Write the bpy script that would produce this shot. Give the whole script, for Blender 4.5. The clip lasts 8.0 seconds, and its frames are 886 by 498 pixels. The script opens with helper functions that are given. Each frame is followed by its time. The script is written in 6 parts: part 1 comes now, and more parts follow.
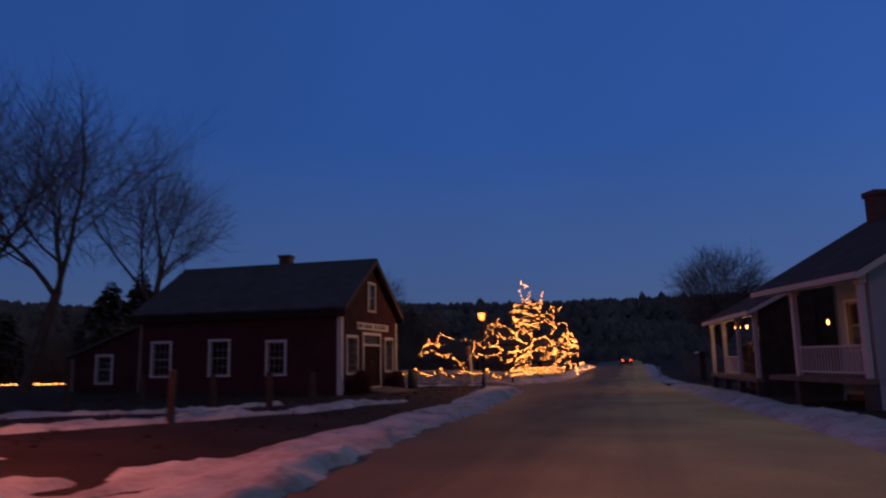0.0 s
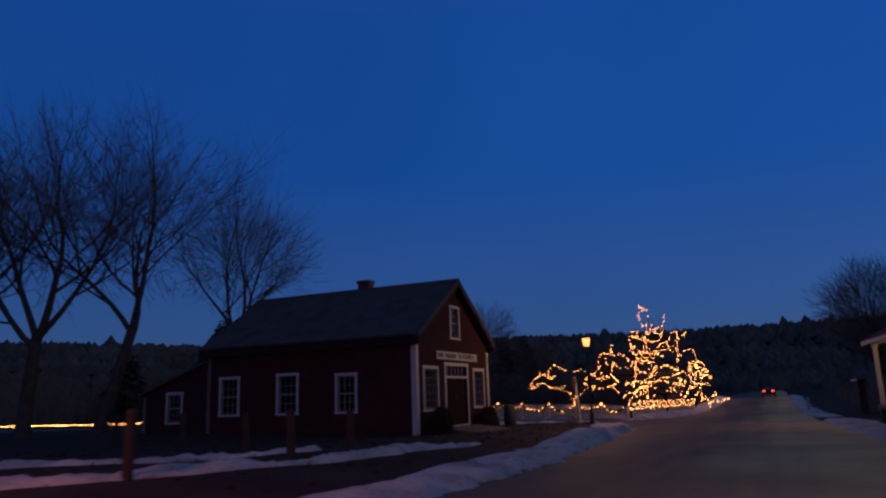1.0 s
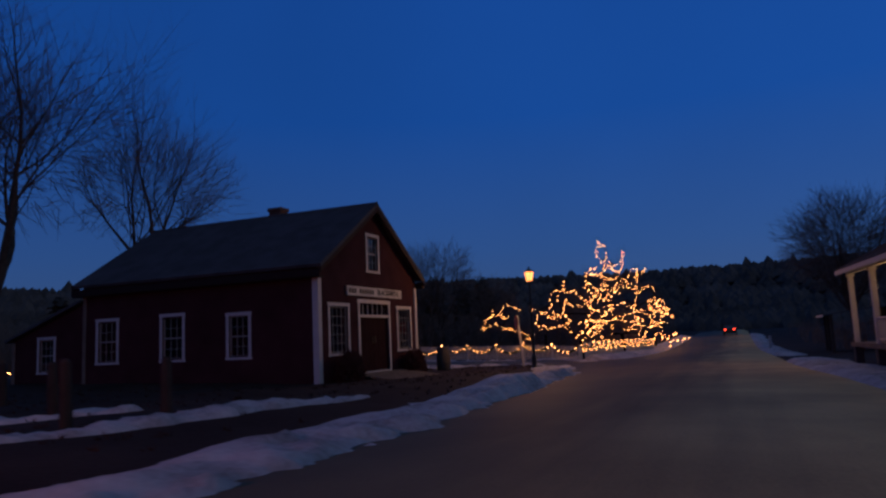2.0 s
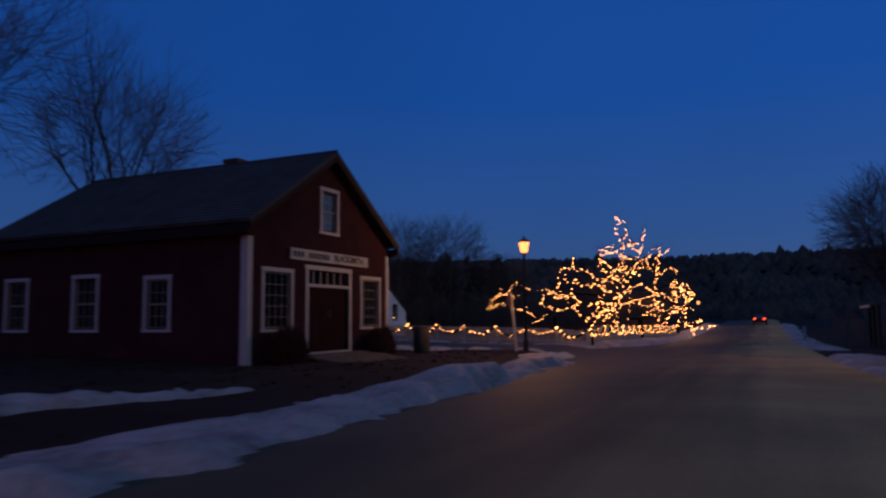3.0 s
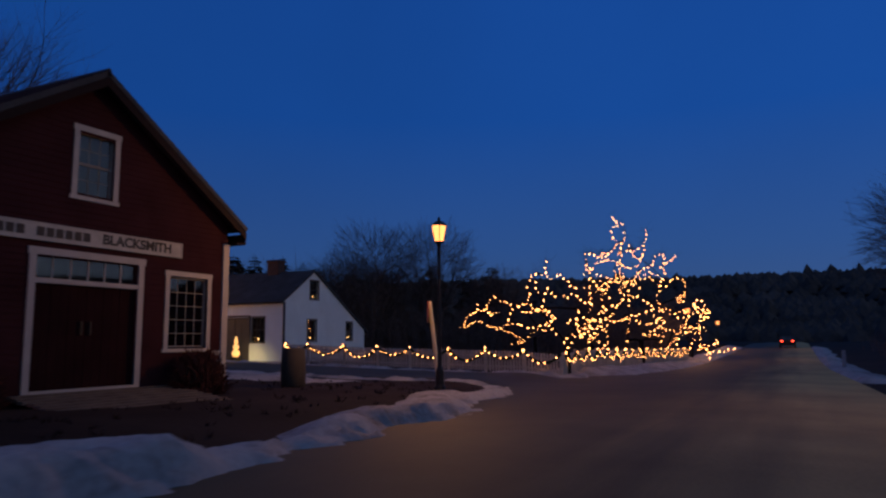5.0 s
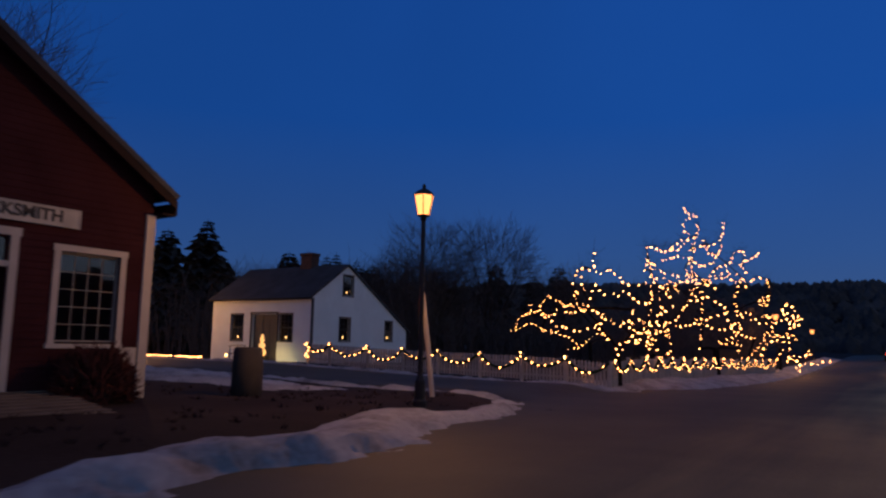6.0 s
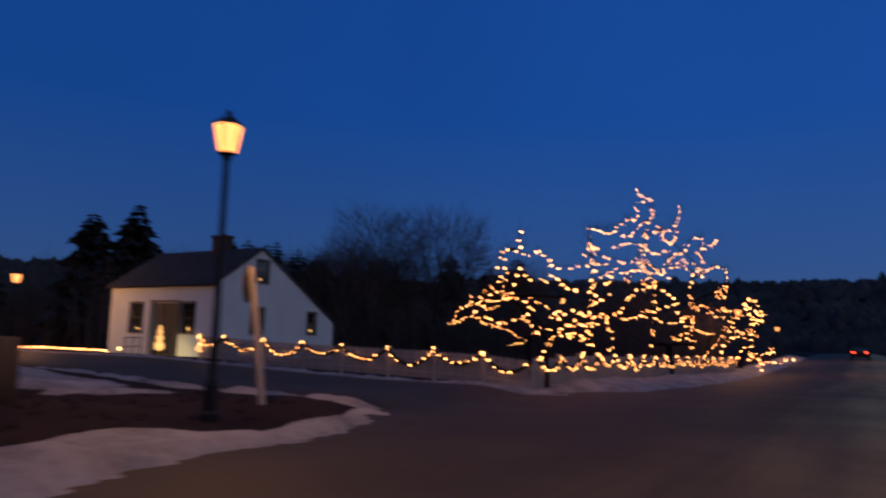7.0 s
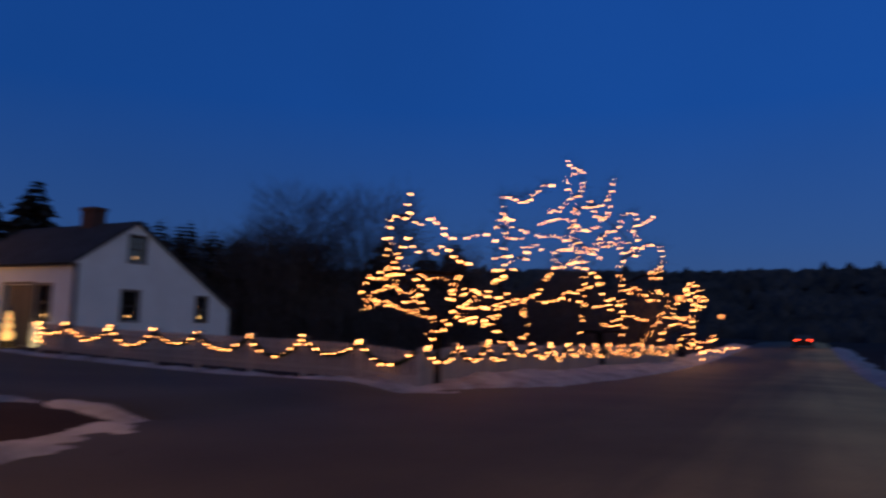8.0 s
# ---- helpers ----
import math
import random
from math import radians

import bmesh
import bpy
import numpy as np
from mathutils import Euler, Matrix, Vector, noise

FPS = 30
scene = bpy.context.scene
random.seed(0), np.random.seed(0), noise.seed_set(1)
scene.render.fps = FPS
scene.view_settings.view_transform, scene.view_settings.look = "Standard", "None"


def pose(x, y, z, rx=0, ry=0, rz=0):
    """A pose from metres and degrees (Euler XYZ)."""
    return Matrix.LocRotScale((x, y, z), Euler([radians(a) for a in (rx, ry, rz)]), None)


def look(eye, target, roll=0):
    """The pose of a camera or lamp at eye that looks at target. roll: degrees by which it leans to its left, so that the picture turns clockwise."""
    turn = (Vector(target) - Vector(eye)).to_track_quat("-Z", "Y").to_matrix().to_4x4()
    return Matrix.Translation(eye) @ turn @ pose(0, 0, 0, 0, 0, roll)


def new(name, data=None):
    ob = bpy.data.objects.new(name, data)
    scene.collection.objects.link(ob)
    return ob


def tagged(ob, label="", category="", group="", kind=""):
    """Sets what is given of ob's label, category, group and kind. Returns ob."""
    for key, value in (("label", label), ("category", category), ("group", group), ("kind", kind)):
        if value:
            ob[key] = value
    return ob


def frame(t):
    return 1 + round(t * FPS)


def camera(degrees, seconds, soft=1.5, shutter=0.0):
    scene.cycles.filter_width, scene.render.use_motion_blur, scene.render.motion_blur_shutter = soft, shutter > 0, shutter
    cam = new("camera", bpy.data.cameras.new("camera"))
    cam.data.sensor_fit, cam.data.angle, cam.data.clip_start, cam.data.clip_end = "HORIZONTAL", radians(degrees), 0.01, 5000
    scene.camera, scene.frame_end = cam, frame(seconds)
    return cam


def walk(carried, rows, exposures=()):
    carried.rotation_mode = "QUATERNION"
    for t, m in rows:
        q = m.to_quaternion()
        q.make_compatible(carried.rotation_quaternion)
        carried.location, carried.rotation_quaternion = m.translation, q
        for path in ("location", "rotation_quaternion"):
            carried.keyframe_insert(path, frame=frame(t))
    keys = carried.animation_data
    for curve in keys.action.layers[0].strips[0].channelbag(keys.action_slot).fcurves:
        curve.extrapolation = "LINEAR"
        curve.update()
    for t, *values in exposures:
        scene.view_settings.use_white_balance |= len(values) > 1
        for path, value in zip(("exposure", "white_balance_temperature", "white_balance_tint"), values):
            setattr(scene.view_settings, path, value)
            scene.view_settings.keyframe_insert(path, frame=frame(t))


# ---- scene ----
cam = camera(63.8, 8.0, 2.3, 0.55)
PATH = [
    (0, (-0.266, -1.259, 0.898), (-0.764, 0.654, 1.206), -1.2),
    (0.2, (-0.211, -0.423, 0.888), (-0.687, 1.496, 1.185), -0.4),
    (0.4, (-0.169, 0.451, 0.875), (-0.704, 2.355, 1.170), -1.4),
    (0.5, (-0.153, 0.899, 0.867), (-0.848, 2.742, 1.216), -3.5),
    (0.6, (-0.140, 1.354, 0.859), (-0.915, 3.167, 1.194), -1.9),
    (0.7, (-0.129, 1.815, 0.850), (-0.903, 3.622, 1.218), -2.3),
    (1, (-0.110, 3.225, 0.822), (-0.917, 5.009, 1.232), -2.0),
    (1.5, (-0.110, 5.632, 0.772), (-0.856, 7.456, 1.116), -2.8),
    (1.7, (-0.118, 6.603, 0.751), (-0.840, 8.444, 1.051), -2.8),
    (2.8, (-0.187, 11.891, 0.654), (-1.036, 13.692, 0.848), -1.1),
    (3, (-0.201, 12.833, 0.640), (-1.024, 14.645, 0.836), -0.6),
    (3.5, (-0.235, 15.156, 0.611), (-0.996, 16.993, 0.831), -0.3),
    (4, (-0.270, 17.441, 0.588), (-1.009, 19.287, 0.804), -0.7),
    (4.5, (-0.306, 19.700, 0.572), (-1.121, 21.511, 0.806), -0.7),
    (4.7, (-0.322, 20.600, 0.566), (-1.157, 22.401, 0.814), -0.4),
    (5.8, (-0.438, 25.569, 0.540), (-1.472, 27.261, 0.799), 0.2),
    (6, (-0.465, 26.481, 0.534), (-1.538, 28.149, 0.797), 1.0),
    (6.5, (-0.541, 28.775, 0.518), (-1.656, 30.414, 0.780), 0.9),
    (6.8, (-0.592, 30.158, 0.506), (-1.673, 31.820, 0.764), 1.3),
    (7, (-0.627, 31.079, 0.496), (-1.641, 32.784, 0.749), 1.4),
    (7.2, (-0.661, 31.998, 0.486), (-1.617, 33.738, 0.724), 1.3),
    (7.5, (-0.713, 33.367, 0.469), (-1.723, 35.078, 0.694), 1.2),
    (7.8, (-0.759, 34.713, 0.451), (-1.766, 36.427, 0.672), 1.1),
    (8, (-0.786, 35.591, 0.437), (-1.693, 37.359, 0.665), 1.2),
]
EXPOSE = [(0.0, 0.30, 8700, 20), (0.5, 0.16, 7100, 12), (1.0, 0.03, 6550, 10), (3.0, 0.0, 6500, 10), (8.0, 0.0, 6500, 10)]
walk(cam, [(t, look(eye, target, roll)) for t, eye, target, roll in PATH], EXPOSE)

# ---- light settings ----
SKY, BULB, LAMP = 1.0, 25.0, 540.0

# ---- world and light ----
world = bpy.data.worlds.new("dusk_sky")
scene.world = world
world.use_nodes = True
wn, wl = world.node_tree.nodes, world.node_tree.links
wn.clear()
w_out = wn.new("ShaderNodeOutputWorld")
w_bg = wn.new("ShaderNodeBackground")
w_co = wn.new("ShaderNodeTexCoord")
w_sep = wn.new("ShaderNodeSeparateXYZ")
w_up = wn.new("ShaderNodeValToRGB")
w_back = wn.new("ShaderNodeValToRGB")
w_fac = wn.new("ShaderNodeMapRange")
w_mix = wn.new("ShaderNodeMix")
w_mix.data_type = "RGBA"
w_cloud = wn.new("ShaderNodeTexNoise")
w_cm = wn.new("ShaderNodeMapRange")
w_mul = wn.new("ShaderNodeMix")
w_mul.data_type, w_mul.blend_type = "RGBA", "MULTIPLY"
wl.new(w_co.outputs["Generated"], w_sep.inputs[0])
wl.new(w_sep.outputs["Z"], w_up.inputs[0])
wl.new(w_sep.outputs["Z"], w_back.inputs[0])
w_dot = wn.new("ShaderNodeVectorMath")
w_dot.operation = "DOT_PRODUCT"
w_dot.inputs[1].default_value = (0.985, -0.17, 0.0)
wl.new(w_co.outputs["Generated"], w_dot.inputs[0])
wl.new(w_dot.outputs["Value"], w_fac.inputs["Value"])


def ramp(node, stops):
    while len(node.elements) < len(stops):
        node.elements.new(0.5)
    for e, (p, c) in zip(node.elements, stops):
        e.position, e.color = p, (*c, 1)


# deep blue ahead, paler afterglow off to the right, behind the drive
ramp(w_up.color_ramp, [(0.0, (0.047, 0.090, 0.205)), (0.12, (0.027, 0.084, 0.268)), (0.30, (0.0085, 0.068, 0.312)), (0.50, (0.0075, 0.062, 0.300)), (0.72, (0.034, 0.064, 0.165)), (1.0, (0.045, 0.068, 0.150))])
ramp(w_back.color_ramp, [(0.0, (0.31, 0.35, 0.46)), (0.15, (0.23, 0.28, 0.39)), (0.45, (0.075, 0.118, 0.22)), (0.9, (0.048, 0.070, 0.135))])
w_fac.inputs["From Min"].default_value, w_fac.inputs["From Max"].default_value = 0.2, 0.85
wl.new(w_fac.outputs[0], w_mix.inputs["Factor"])
wl.new(w_up.outputs[0], w_mix.inputs["A"])
wl.new(w_back.outputs[0], w_mix.inputs["B"])
wl.new(w_co.outputs["Generated"], w_cloud.inputs["Vector"])
w_cloud.inputs["Scale"].default_value, w_cloud.inputs["Detail"].default_value = 2.2, 4
wl.new(w_cloud.outputs[0], w_cm.inputs["Value"])
w_cm.inputs["To Min"].default_value, w_cm.inputs["To Max"].default_value = 0.86, 1.12
w_mul.inputs["Factor"].default_value = 1.0
wl.new(w_mix.outputs["Result"], w_mul.inputs["A"])
wl.new(w_cm.outputs[0], w_mul.inputs["B"])
# the sky away from the afterglow is deeper
w_deep = wn.new("ShaderNodeMapRange")
w_deep.inputs["From Min"].default_value, w_deep.inputs["From Max"].default_value = -0.9, 0.25
w_deep.inputs["To Min"].default_value, w_deep.inputs["To Max"].default_value = 0.83, 1.13
wl.new(w_dot.outputs["Value"], w_deep.inputs["Value"])
w_dim = wn.new("ShaderNodeMix")
w_dim.data_type, w_dim.blend_type = "RGBA", "MULTIPLY"
w_dim.inputs["Factor"].default_value = 1.0
wl.new(w_mul.outputs["Result"], w_dim.inputs["A"])
wl.new(w_deep.outputs[0], w_dim.inputs["B"])
wl.new(w_dim.outputs["Result"], w_bg.inputs["Color"])
w_bg.inputs["Strength"].default_value = SKY
wl.new(w_bg.outputs[0], w_out.inputs["Surface"])


# ---- materials ----
def material(name, colour, rough=0.8, metal=0.0, vary=0.25, scale=3.0, fine=40.0, bump=0.2, spec=0.5, dark=None, island=0.0):
    """Paint, wood, stone and soil: two scales of variation and a fine relief."""
    m = bpy.data.materials.new(name)
    m.use_nodes = True
    n, l = m.node_tree.nodes, m.node_tree.links
    b = n["Principled BSDF"]
    co = n.new("ShaderNodeTexCoord")
    n1, n2 = n.new("ShaderNodeTexNoise"), n.new("ShaderNodeTexNoise")
    for t, s, d in ((n1, scale, 5), (n2, fine, 3)):
        l.new(co.outputs["Object"], t.inputs["Vector"])
        t.inputs["Scale"].default_value, t.inputs["Detail"].default_value = s, d
    add = n.new("ShaderNodeMath")
    add.operation = "MULTIPLY_ADD"
    l.new(n2.outputs[0], add.inputs[0])
    add.inputs[1].default_value = 0.45
    l.new(n1.outputs[0], add.inputs[2])
    cr = n.new("ShaderNodeValToRGB")
    lo = dark or tuple(c * (1 - vary) for c in colour)
    hi = tuple(min(0.95, c * (1 + vary)) for c in colour)
    ramp(cr.color_ramp, [(0.42, lo), (0.72, colour), (1.0, hi)])
    l.new(add.outputs[0], cr.inputs[0])
    last = cr.outputs[0]
    if island:
        oi = n.new("ShaderNodeObjectInfo")
        mr = n.new("ShaderNodeMapRange")
        l.new(oi.outputs["Random"], mr.inputs["Value"])
        mr.inputs["To Min"].default_value, mr.inputs["To Max"].default_value = 1 - island, 1 + island
        mx = n.new("ShaderNodeMix")
        mx.data_type, mx.blend_type = "RGBA", "MULTIPLY"
        mx.inputs["Factor"].default_value = 1
        l.new(last, mx.inputs["A"])
        l.new(mr.outputs[0], mx.inputs["B"])
        last = mx.outputs["Result"]
    l.new(last, b.inputs["Base Color"])
    b.inputs["Roughness"].default_value, b.inputs["Metallic"].default_value = rough, metal
    b.inputs["Specular IOR Level"].default_value = spec
    if bump:
        bp = n.new("ShaderNodeBump")
        bp.inputs["Strength"].default_value, bp.inputs["Distance"].default_value = bump, 0.02
        l.new(add.outputs[0], bp.inputs["Height"])
        l.new(bp.outputs[0], b.inputs["Normal"])
    return m


def glow(name, colour, power):
    m = bpy.data.materials.new(name)
    m.use_nodes = True
    b = m.node_tree.nodes["Principled BSDF"]
    b.inputs["Base Color"].default_value = (*colour, 1)
    b.inputs["Emission Color"].default_value = (*colour, 1)
    b.inputs["Emission Strength"].default_value = power
    return m


def glazing(name):
    m = bpy.data.materials.new(name)
    m.use_nodes = True
    b = m.node_tree.nodes["Principled BSDF"]
    b.inputs["Base Color"].default_value = (0.9, 0.94, 0.95, 1)
    b.inputs["Transmission Weight"].default_value = 1.0
    b.inputs["Roughness"].default_value = 0.03
    b.inputs["IOR"].default_value = 1.5
    return m


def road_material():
    """Winter asphalt with wheel tracks: headlight glow painted into the driven lane's colour, damp and dark towards the
    thawing bank.
    """
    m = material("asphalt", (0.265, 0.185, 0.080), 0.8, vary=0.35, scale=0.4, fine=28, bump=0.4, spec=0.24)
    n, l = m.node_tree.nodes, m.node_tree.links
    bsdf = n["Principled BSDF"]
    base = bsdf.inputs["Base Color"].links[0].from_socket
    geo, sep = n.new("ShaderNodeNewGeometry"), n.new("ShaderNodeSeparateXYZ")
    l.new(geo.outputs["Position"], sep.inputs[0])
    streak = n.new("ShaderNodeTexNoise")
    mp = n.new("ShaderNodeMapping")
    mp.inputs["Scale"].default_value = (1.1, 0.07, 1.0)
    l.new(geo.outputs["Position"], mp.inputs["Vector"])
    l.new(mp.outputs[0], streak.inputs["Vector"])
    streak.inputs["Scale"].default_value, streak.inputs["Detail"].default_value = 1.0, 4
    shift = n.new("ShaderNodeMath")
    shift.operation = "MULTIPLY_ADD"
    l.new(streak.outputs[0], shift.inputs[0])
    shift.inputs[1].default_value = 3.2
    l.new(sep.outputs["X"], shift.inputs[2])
    headlight_wear = n.new("ShaderNodeValToRGB")
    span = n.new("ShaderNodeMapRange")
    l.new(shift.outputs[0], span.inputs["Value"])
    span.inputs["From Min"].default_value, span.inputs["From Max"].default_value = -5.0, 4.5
    # the bright right-hand stops paint the car's headlight glow into the asphalt
    ramp(headlight_wear.color_ramp, [(0.0, (0.20, 0.24, 0.32)), (0.22, (0.25, 0.29, 0.36)), (0.44, (0.42, 0.45, 0.49)), (0.56, (1.0, 1.0, 0.96)), (0.70, (1.75, 1.72, 1.6)), (1.0, (2.0, 1.95, 1.8))])
    l.new(span.outputs[0], headlight_wear.inputs[0])
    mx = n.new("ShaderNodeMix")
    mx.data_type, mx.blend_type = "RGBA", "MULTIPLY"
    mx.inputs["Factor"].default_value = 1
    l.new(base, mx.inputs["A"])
    l.new(headlight_wear.outputs[0], mx.inputs["B"])
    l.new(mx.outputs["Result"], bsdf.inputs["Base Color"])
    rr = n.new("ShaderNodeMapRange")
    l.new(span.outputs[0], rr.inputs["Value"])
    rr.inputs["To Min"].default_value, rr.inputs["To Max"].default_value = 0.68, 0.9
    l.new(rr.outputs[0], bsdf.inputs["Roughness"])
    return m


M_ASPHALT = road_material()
M_SOIL = material("dead_grass", (0.027, 0.018, 0.0145), 0.95, vary=0.5, scale=0.6, fine=12, bump=0.8, spec=0.1)
M_SNOW = material("old_snow", (0.33, 0.32, 0.32), 0.75, vary=0.4, scale=1.1, fine=11, bump=0.9, spec=0.2, dark=(0.13, 0.115, 0.11))
M_RED = material("red_clapboard", (0.044, 0.0150, 0.0185), 0.85, vary=0.3, scale=1.4, fine=30, bump=0.15, spec=0.05)
M_DOORRED = material("red_door_boards", (0.022, 0.0075, 0.0090), 0.85, vary=0.3, scale=2, fine=40, bump=0.2, spec=0.05)
M_TRIM = material("white_trim_paint", (0.38, 0.375, 0.37), 0.6, vary=0.12, scale=3, fine=50, bump=0.1)
M_GRID = material("dull_glazing_paint", (0.20, 0.195, 0.19), 0.7, vary=0.15, bump=0.05)
M_WHITE = material("white_clapboard", (0.70, 0.80, 0.83), 0.65, vary=0.08, scale=1.2, fine=40, bump=0.1)
M_ROOF = material("dark_shingle", (0.052, 0.057, 0.064), 0.9, vary=0.35, scale=1.5, fine=22, bump=0.5, spec=0.2)
M_BRICK = material("chimney_brick", (0.065, 0.036, 0.030), 0.9, vary=0.3, scale=5, fine=40, bump=0.5)
M_GLASS = glazing("window_glass")
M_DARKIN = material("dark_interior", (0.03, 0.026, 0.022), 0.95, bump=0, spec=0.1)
M_BARK = material("bark", (0.058, 0.048, 0.043), 0.95, vary=0.4, scale=4, fine=25, bump=0.8, spec=0.1)
# bark of the lit trees, colour darkened to hold down bulb glow on limbs
M_DARKBARK = material("glow_dimmed_bark", (0.016, 0.013, 0.011), 0.9, vary=0.4, scale=5, fine=30, bump=0.5, spec=0.1)
M_TWIG = material("twig", (0.115, 0.092, 0.082), 0.95, vary=0.3, bump=0, spec=0.1)
M_NEEDLE = material("needles", (0.060, 0.062, 0.058), 0.95, vary=0.5, scale=2, fine=15, bump=0, spec=0.1)
M_RIDGE = material("ridge_woods", (0.080, 0.066, 0.058), 0.95, vary=0.5, scale=0.05, fine=0.6, bump=0, spec=0.05)
M_WOOD = material("grey_wood", (0.13, 0.105, 0.085), 0.9, vary=0.35, scale=3, fine=35, bump=0.4, spec=0.2)
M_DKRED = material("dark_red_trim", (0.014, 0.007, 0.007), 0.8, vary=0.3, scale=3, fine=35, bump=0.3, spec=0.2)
M_SHRUB = material("shrub_twigs", (0.060, 0.022, 0.020), 0.9, vary=0.4, scale=8, fine=40, bump=0, spec=0.1)
M_DKWOOD = material("dark_wood", (0.030, 0.025, 0.022), 0.9, vary=0.35, scale=3, fine=35, bump=0.4, spec=0.2)
M_FENCE = material("fence_paint", (0.34, 0.33, 0.31), 0.7, vary=0.2, scale=3, fine=40, bump=0.2, island=0.12)
M_IRON = material("black_iron", (0.018, 0.017, 0.016), 0.5, metal=0.3, vary=0.3, bump=0.1)
M_STONE = material("grey_stone", (0.042, 0.038, 0.036), 0.9, vary=0.3, scale=3, fine=25, bump=0.6)
M_GREEN = material("evergreen_garland", (0.020, 0.040, 0.018), 0.9, vary=0.5, scale=6, fine=40, bump=0.3, spec=0.2)
M_GREYBLUE = material("greyblue_siding", (0.20, 0.23, 0.26), 0.75, vary=0.15, scale=1.5, fine=40, bump=0.15)
M_SIGNW = material("sign_board", (0.42, 0.41, 0.38), 0.7, vary=0.2, scale=3, fine=40, bump=0.1)
M_INK = material("sign_letters", (0.03, 0.03, 0.032), 0.7, vary=0.2, bump=0)
M_GALV = material("galvanised_steel", (0.50, 0.47, 0.43), 0.5, metal=0.35, vary=0.15, scale=5, fine=50, bump=0.1)
M_SIGNRED = material("sign_red", (0.4, 0.02, 0.02), 0.5, vary=0.1, bump=0)
M_CAR = material("car_paint", (0.03, 0.03, 0.035), 0.35, metal=0.4, vary=0.1, bump=0)
M_TYRE = material("tyre_rubber", (0.015, 0.015, 0.015), 0.9, bump=0.1)
M_CABLE = material("green_wire", (0.012, 0.018, 0.012), 0.7, bump=0)
M_BULB = glow("warm_bulb", (1.0, 0.35, 0.10), BULB)
M_CANDLE = glow("window_candle", (1.0, 0.50, 0.17), 7.0)
M_LANTERN = glow("lantern_glass", (1.0, 0.31, 0.085), 3.0)
M_TAIL = glow("tail_lamp", (1.0, 0.05, 0.02), 9.0)


# ---- mesh helpers ----
def mesh_of(name, bm, mat):
    me = bpy.data.meshes.new(name)
    bm.to_mesh(me)
    bm.free()
    me.materials.append(mat)
    return me


def part(name, bm, mat, parent, label="", smooth=False):
    me = mesh_of(name, bm, mat)
    if smooth:
        me.polygons.foreach_set("use_smooth", [True] * len(me.polygons))
    ob = new(name, me)
    ob.parent = parent
    return tagged(ob, label)


def thing(name, at, label, category, group="", turn=0.0):
    ob = new(name)
    ob.empty_display_size = 0.2
    ob.matrix_basis = pose(*at, 0, 0, turn)
    return tagged(ob, label, category, group)


def solo(name, bm, mat, label, category, group="", kind="", smooth=False):
    me = mesh_of(name, bm, mat)
    if smooth:
        me.polygons.foreach_set("use_smooth", [True] * len(me.polygons))
    return tagged(new(name, me), label, category, group, kind)


def box(bm, lo, hi, bevel=0.0):
    """An upright box from corner lo to corner hi, its edges eased."""
    c = [(a + b) / 2 for a, b in zip(lo, hi)]
    s = [abs(b - a) for a, b in zip(lo, hi)]
    v = bmesh.ops.create_cube(bm, size=1.0, matrix=Matrix.Translation(c) @ Matrix.Diagonal((*s, 1)))["verts"]
    if bevel:
        edges = list({e for p in v for e in p.link_edges})
        bmesh.ops.bevel(bm, geom=edges, offset=bevel, segments=1, affect="EDGES", profile=0.5)
    return bm


def boxed(lo, hi, bevel=0.0):
    return box(bmesh.new(), lo, hi, bevel)


def prism(bm, poly, m, d):
    """A flat polygon (u, v) in the plane of m, given the depth d along m's third axis."""
    n = len(poly)
    a = [bm.verts.new(m @ Vector((u, v, 0))) for u, v in poly]
    b = [bm.verts.new(m @ Vector((u, v, d))) for u, v in poly]
    bm.faces.new(a)
    bm.faces.new(b[::-1])
    for i in range(n):
        j = (i + 1) % n
        bm.faces.new((a[j], a[i], b[i], b[j]))
    return bm


def clip(poly, nu, nv, c):
    """The part of a polygon where nu*u + nv*v <= c."""
    out = []
    for i, p in enumerate(poly):
        q = poly[(i + 1) % len(poly)]
        dp, dq = nu * p[0] + nv * p[1] - c, nu * q[0] + nv * q[1] - c
        if dp <= 0:
            out.append(p)
        if (dp < 0 < dq) or (dq < 0 < dp):
            k = dp / (dp - dq)
            out.append((p[0] + k * (q[0] - p[0]), p[1] + k * (q[1] - p[1])))
    return out


def wall_mesh(m, length, height, thick, openings, planes=()):
    """A wall in the plane of m (u along, v up, thickness along the third axis), with openings (u0, u1, v0, v1), cut by sloping planes."""
    bm = bmesh.new()
    us = sorted({0, length, *[o[0] for o in openings], *[o[1] for o in openings]})
    vs = sorted({0, height, *[o[2] for o in openings], *[o[3] for o in openings]})
    for u0, u1 in zip(us, us[1:]):
        for v0, v1 in zip(vs, vs[1:]):
            cu, cv = (u0 + u1) / 2, (v0 + v1) / 2
            if any(o[0] < cu < o[1] and o[2] < cv < o[3] for o in openings):
                continue
            poly = [(u0, v0), (u1, v0), (u1, v1), (u0, v1)]
            for p in planes:
                poly = clip(poly, *p) if poly else poly
            if len(poly) > 2:
                prism(bm, poly, m, thick)
    bmesh.ops.remove_doubles(bm, verts=bm.verts, dist=0.0005)
    bmesh.ops.recalc_face_normals(bm, faces=bm.faces)
    return bm


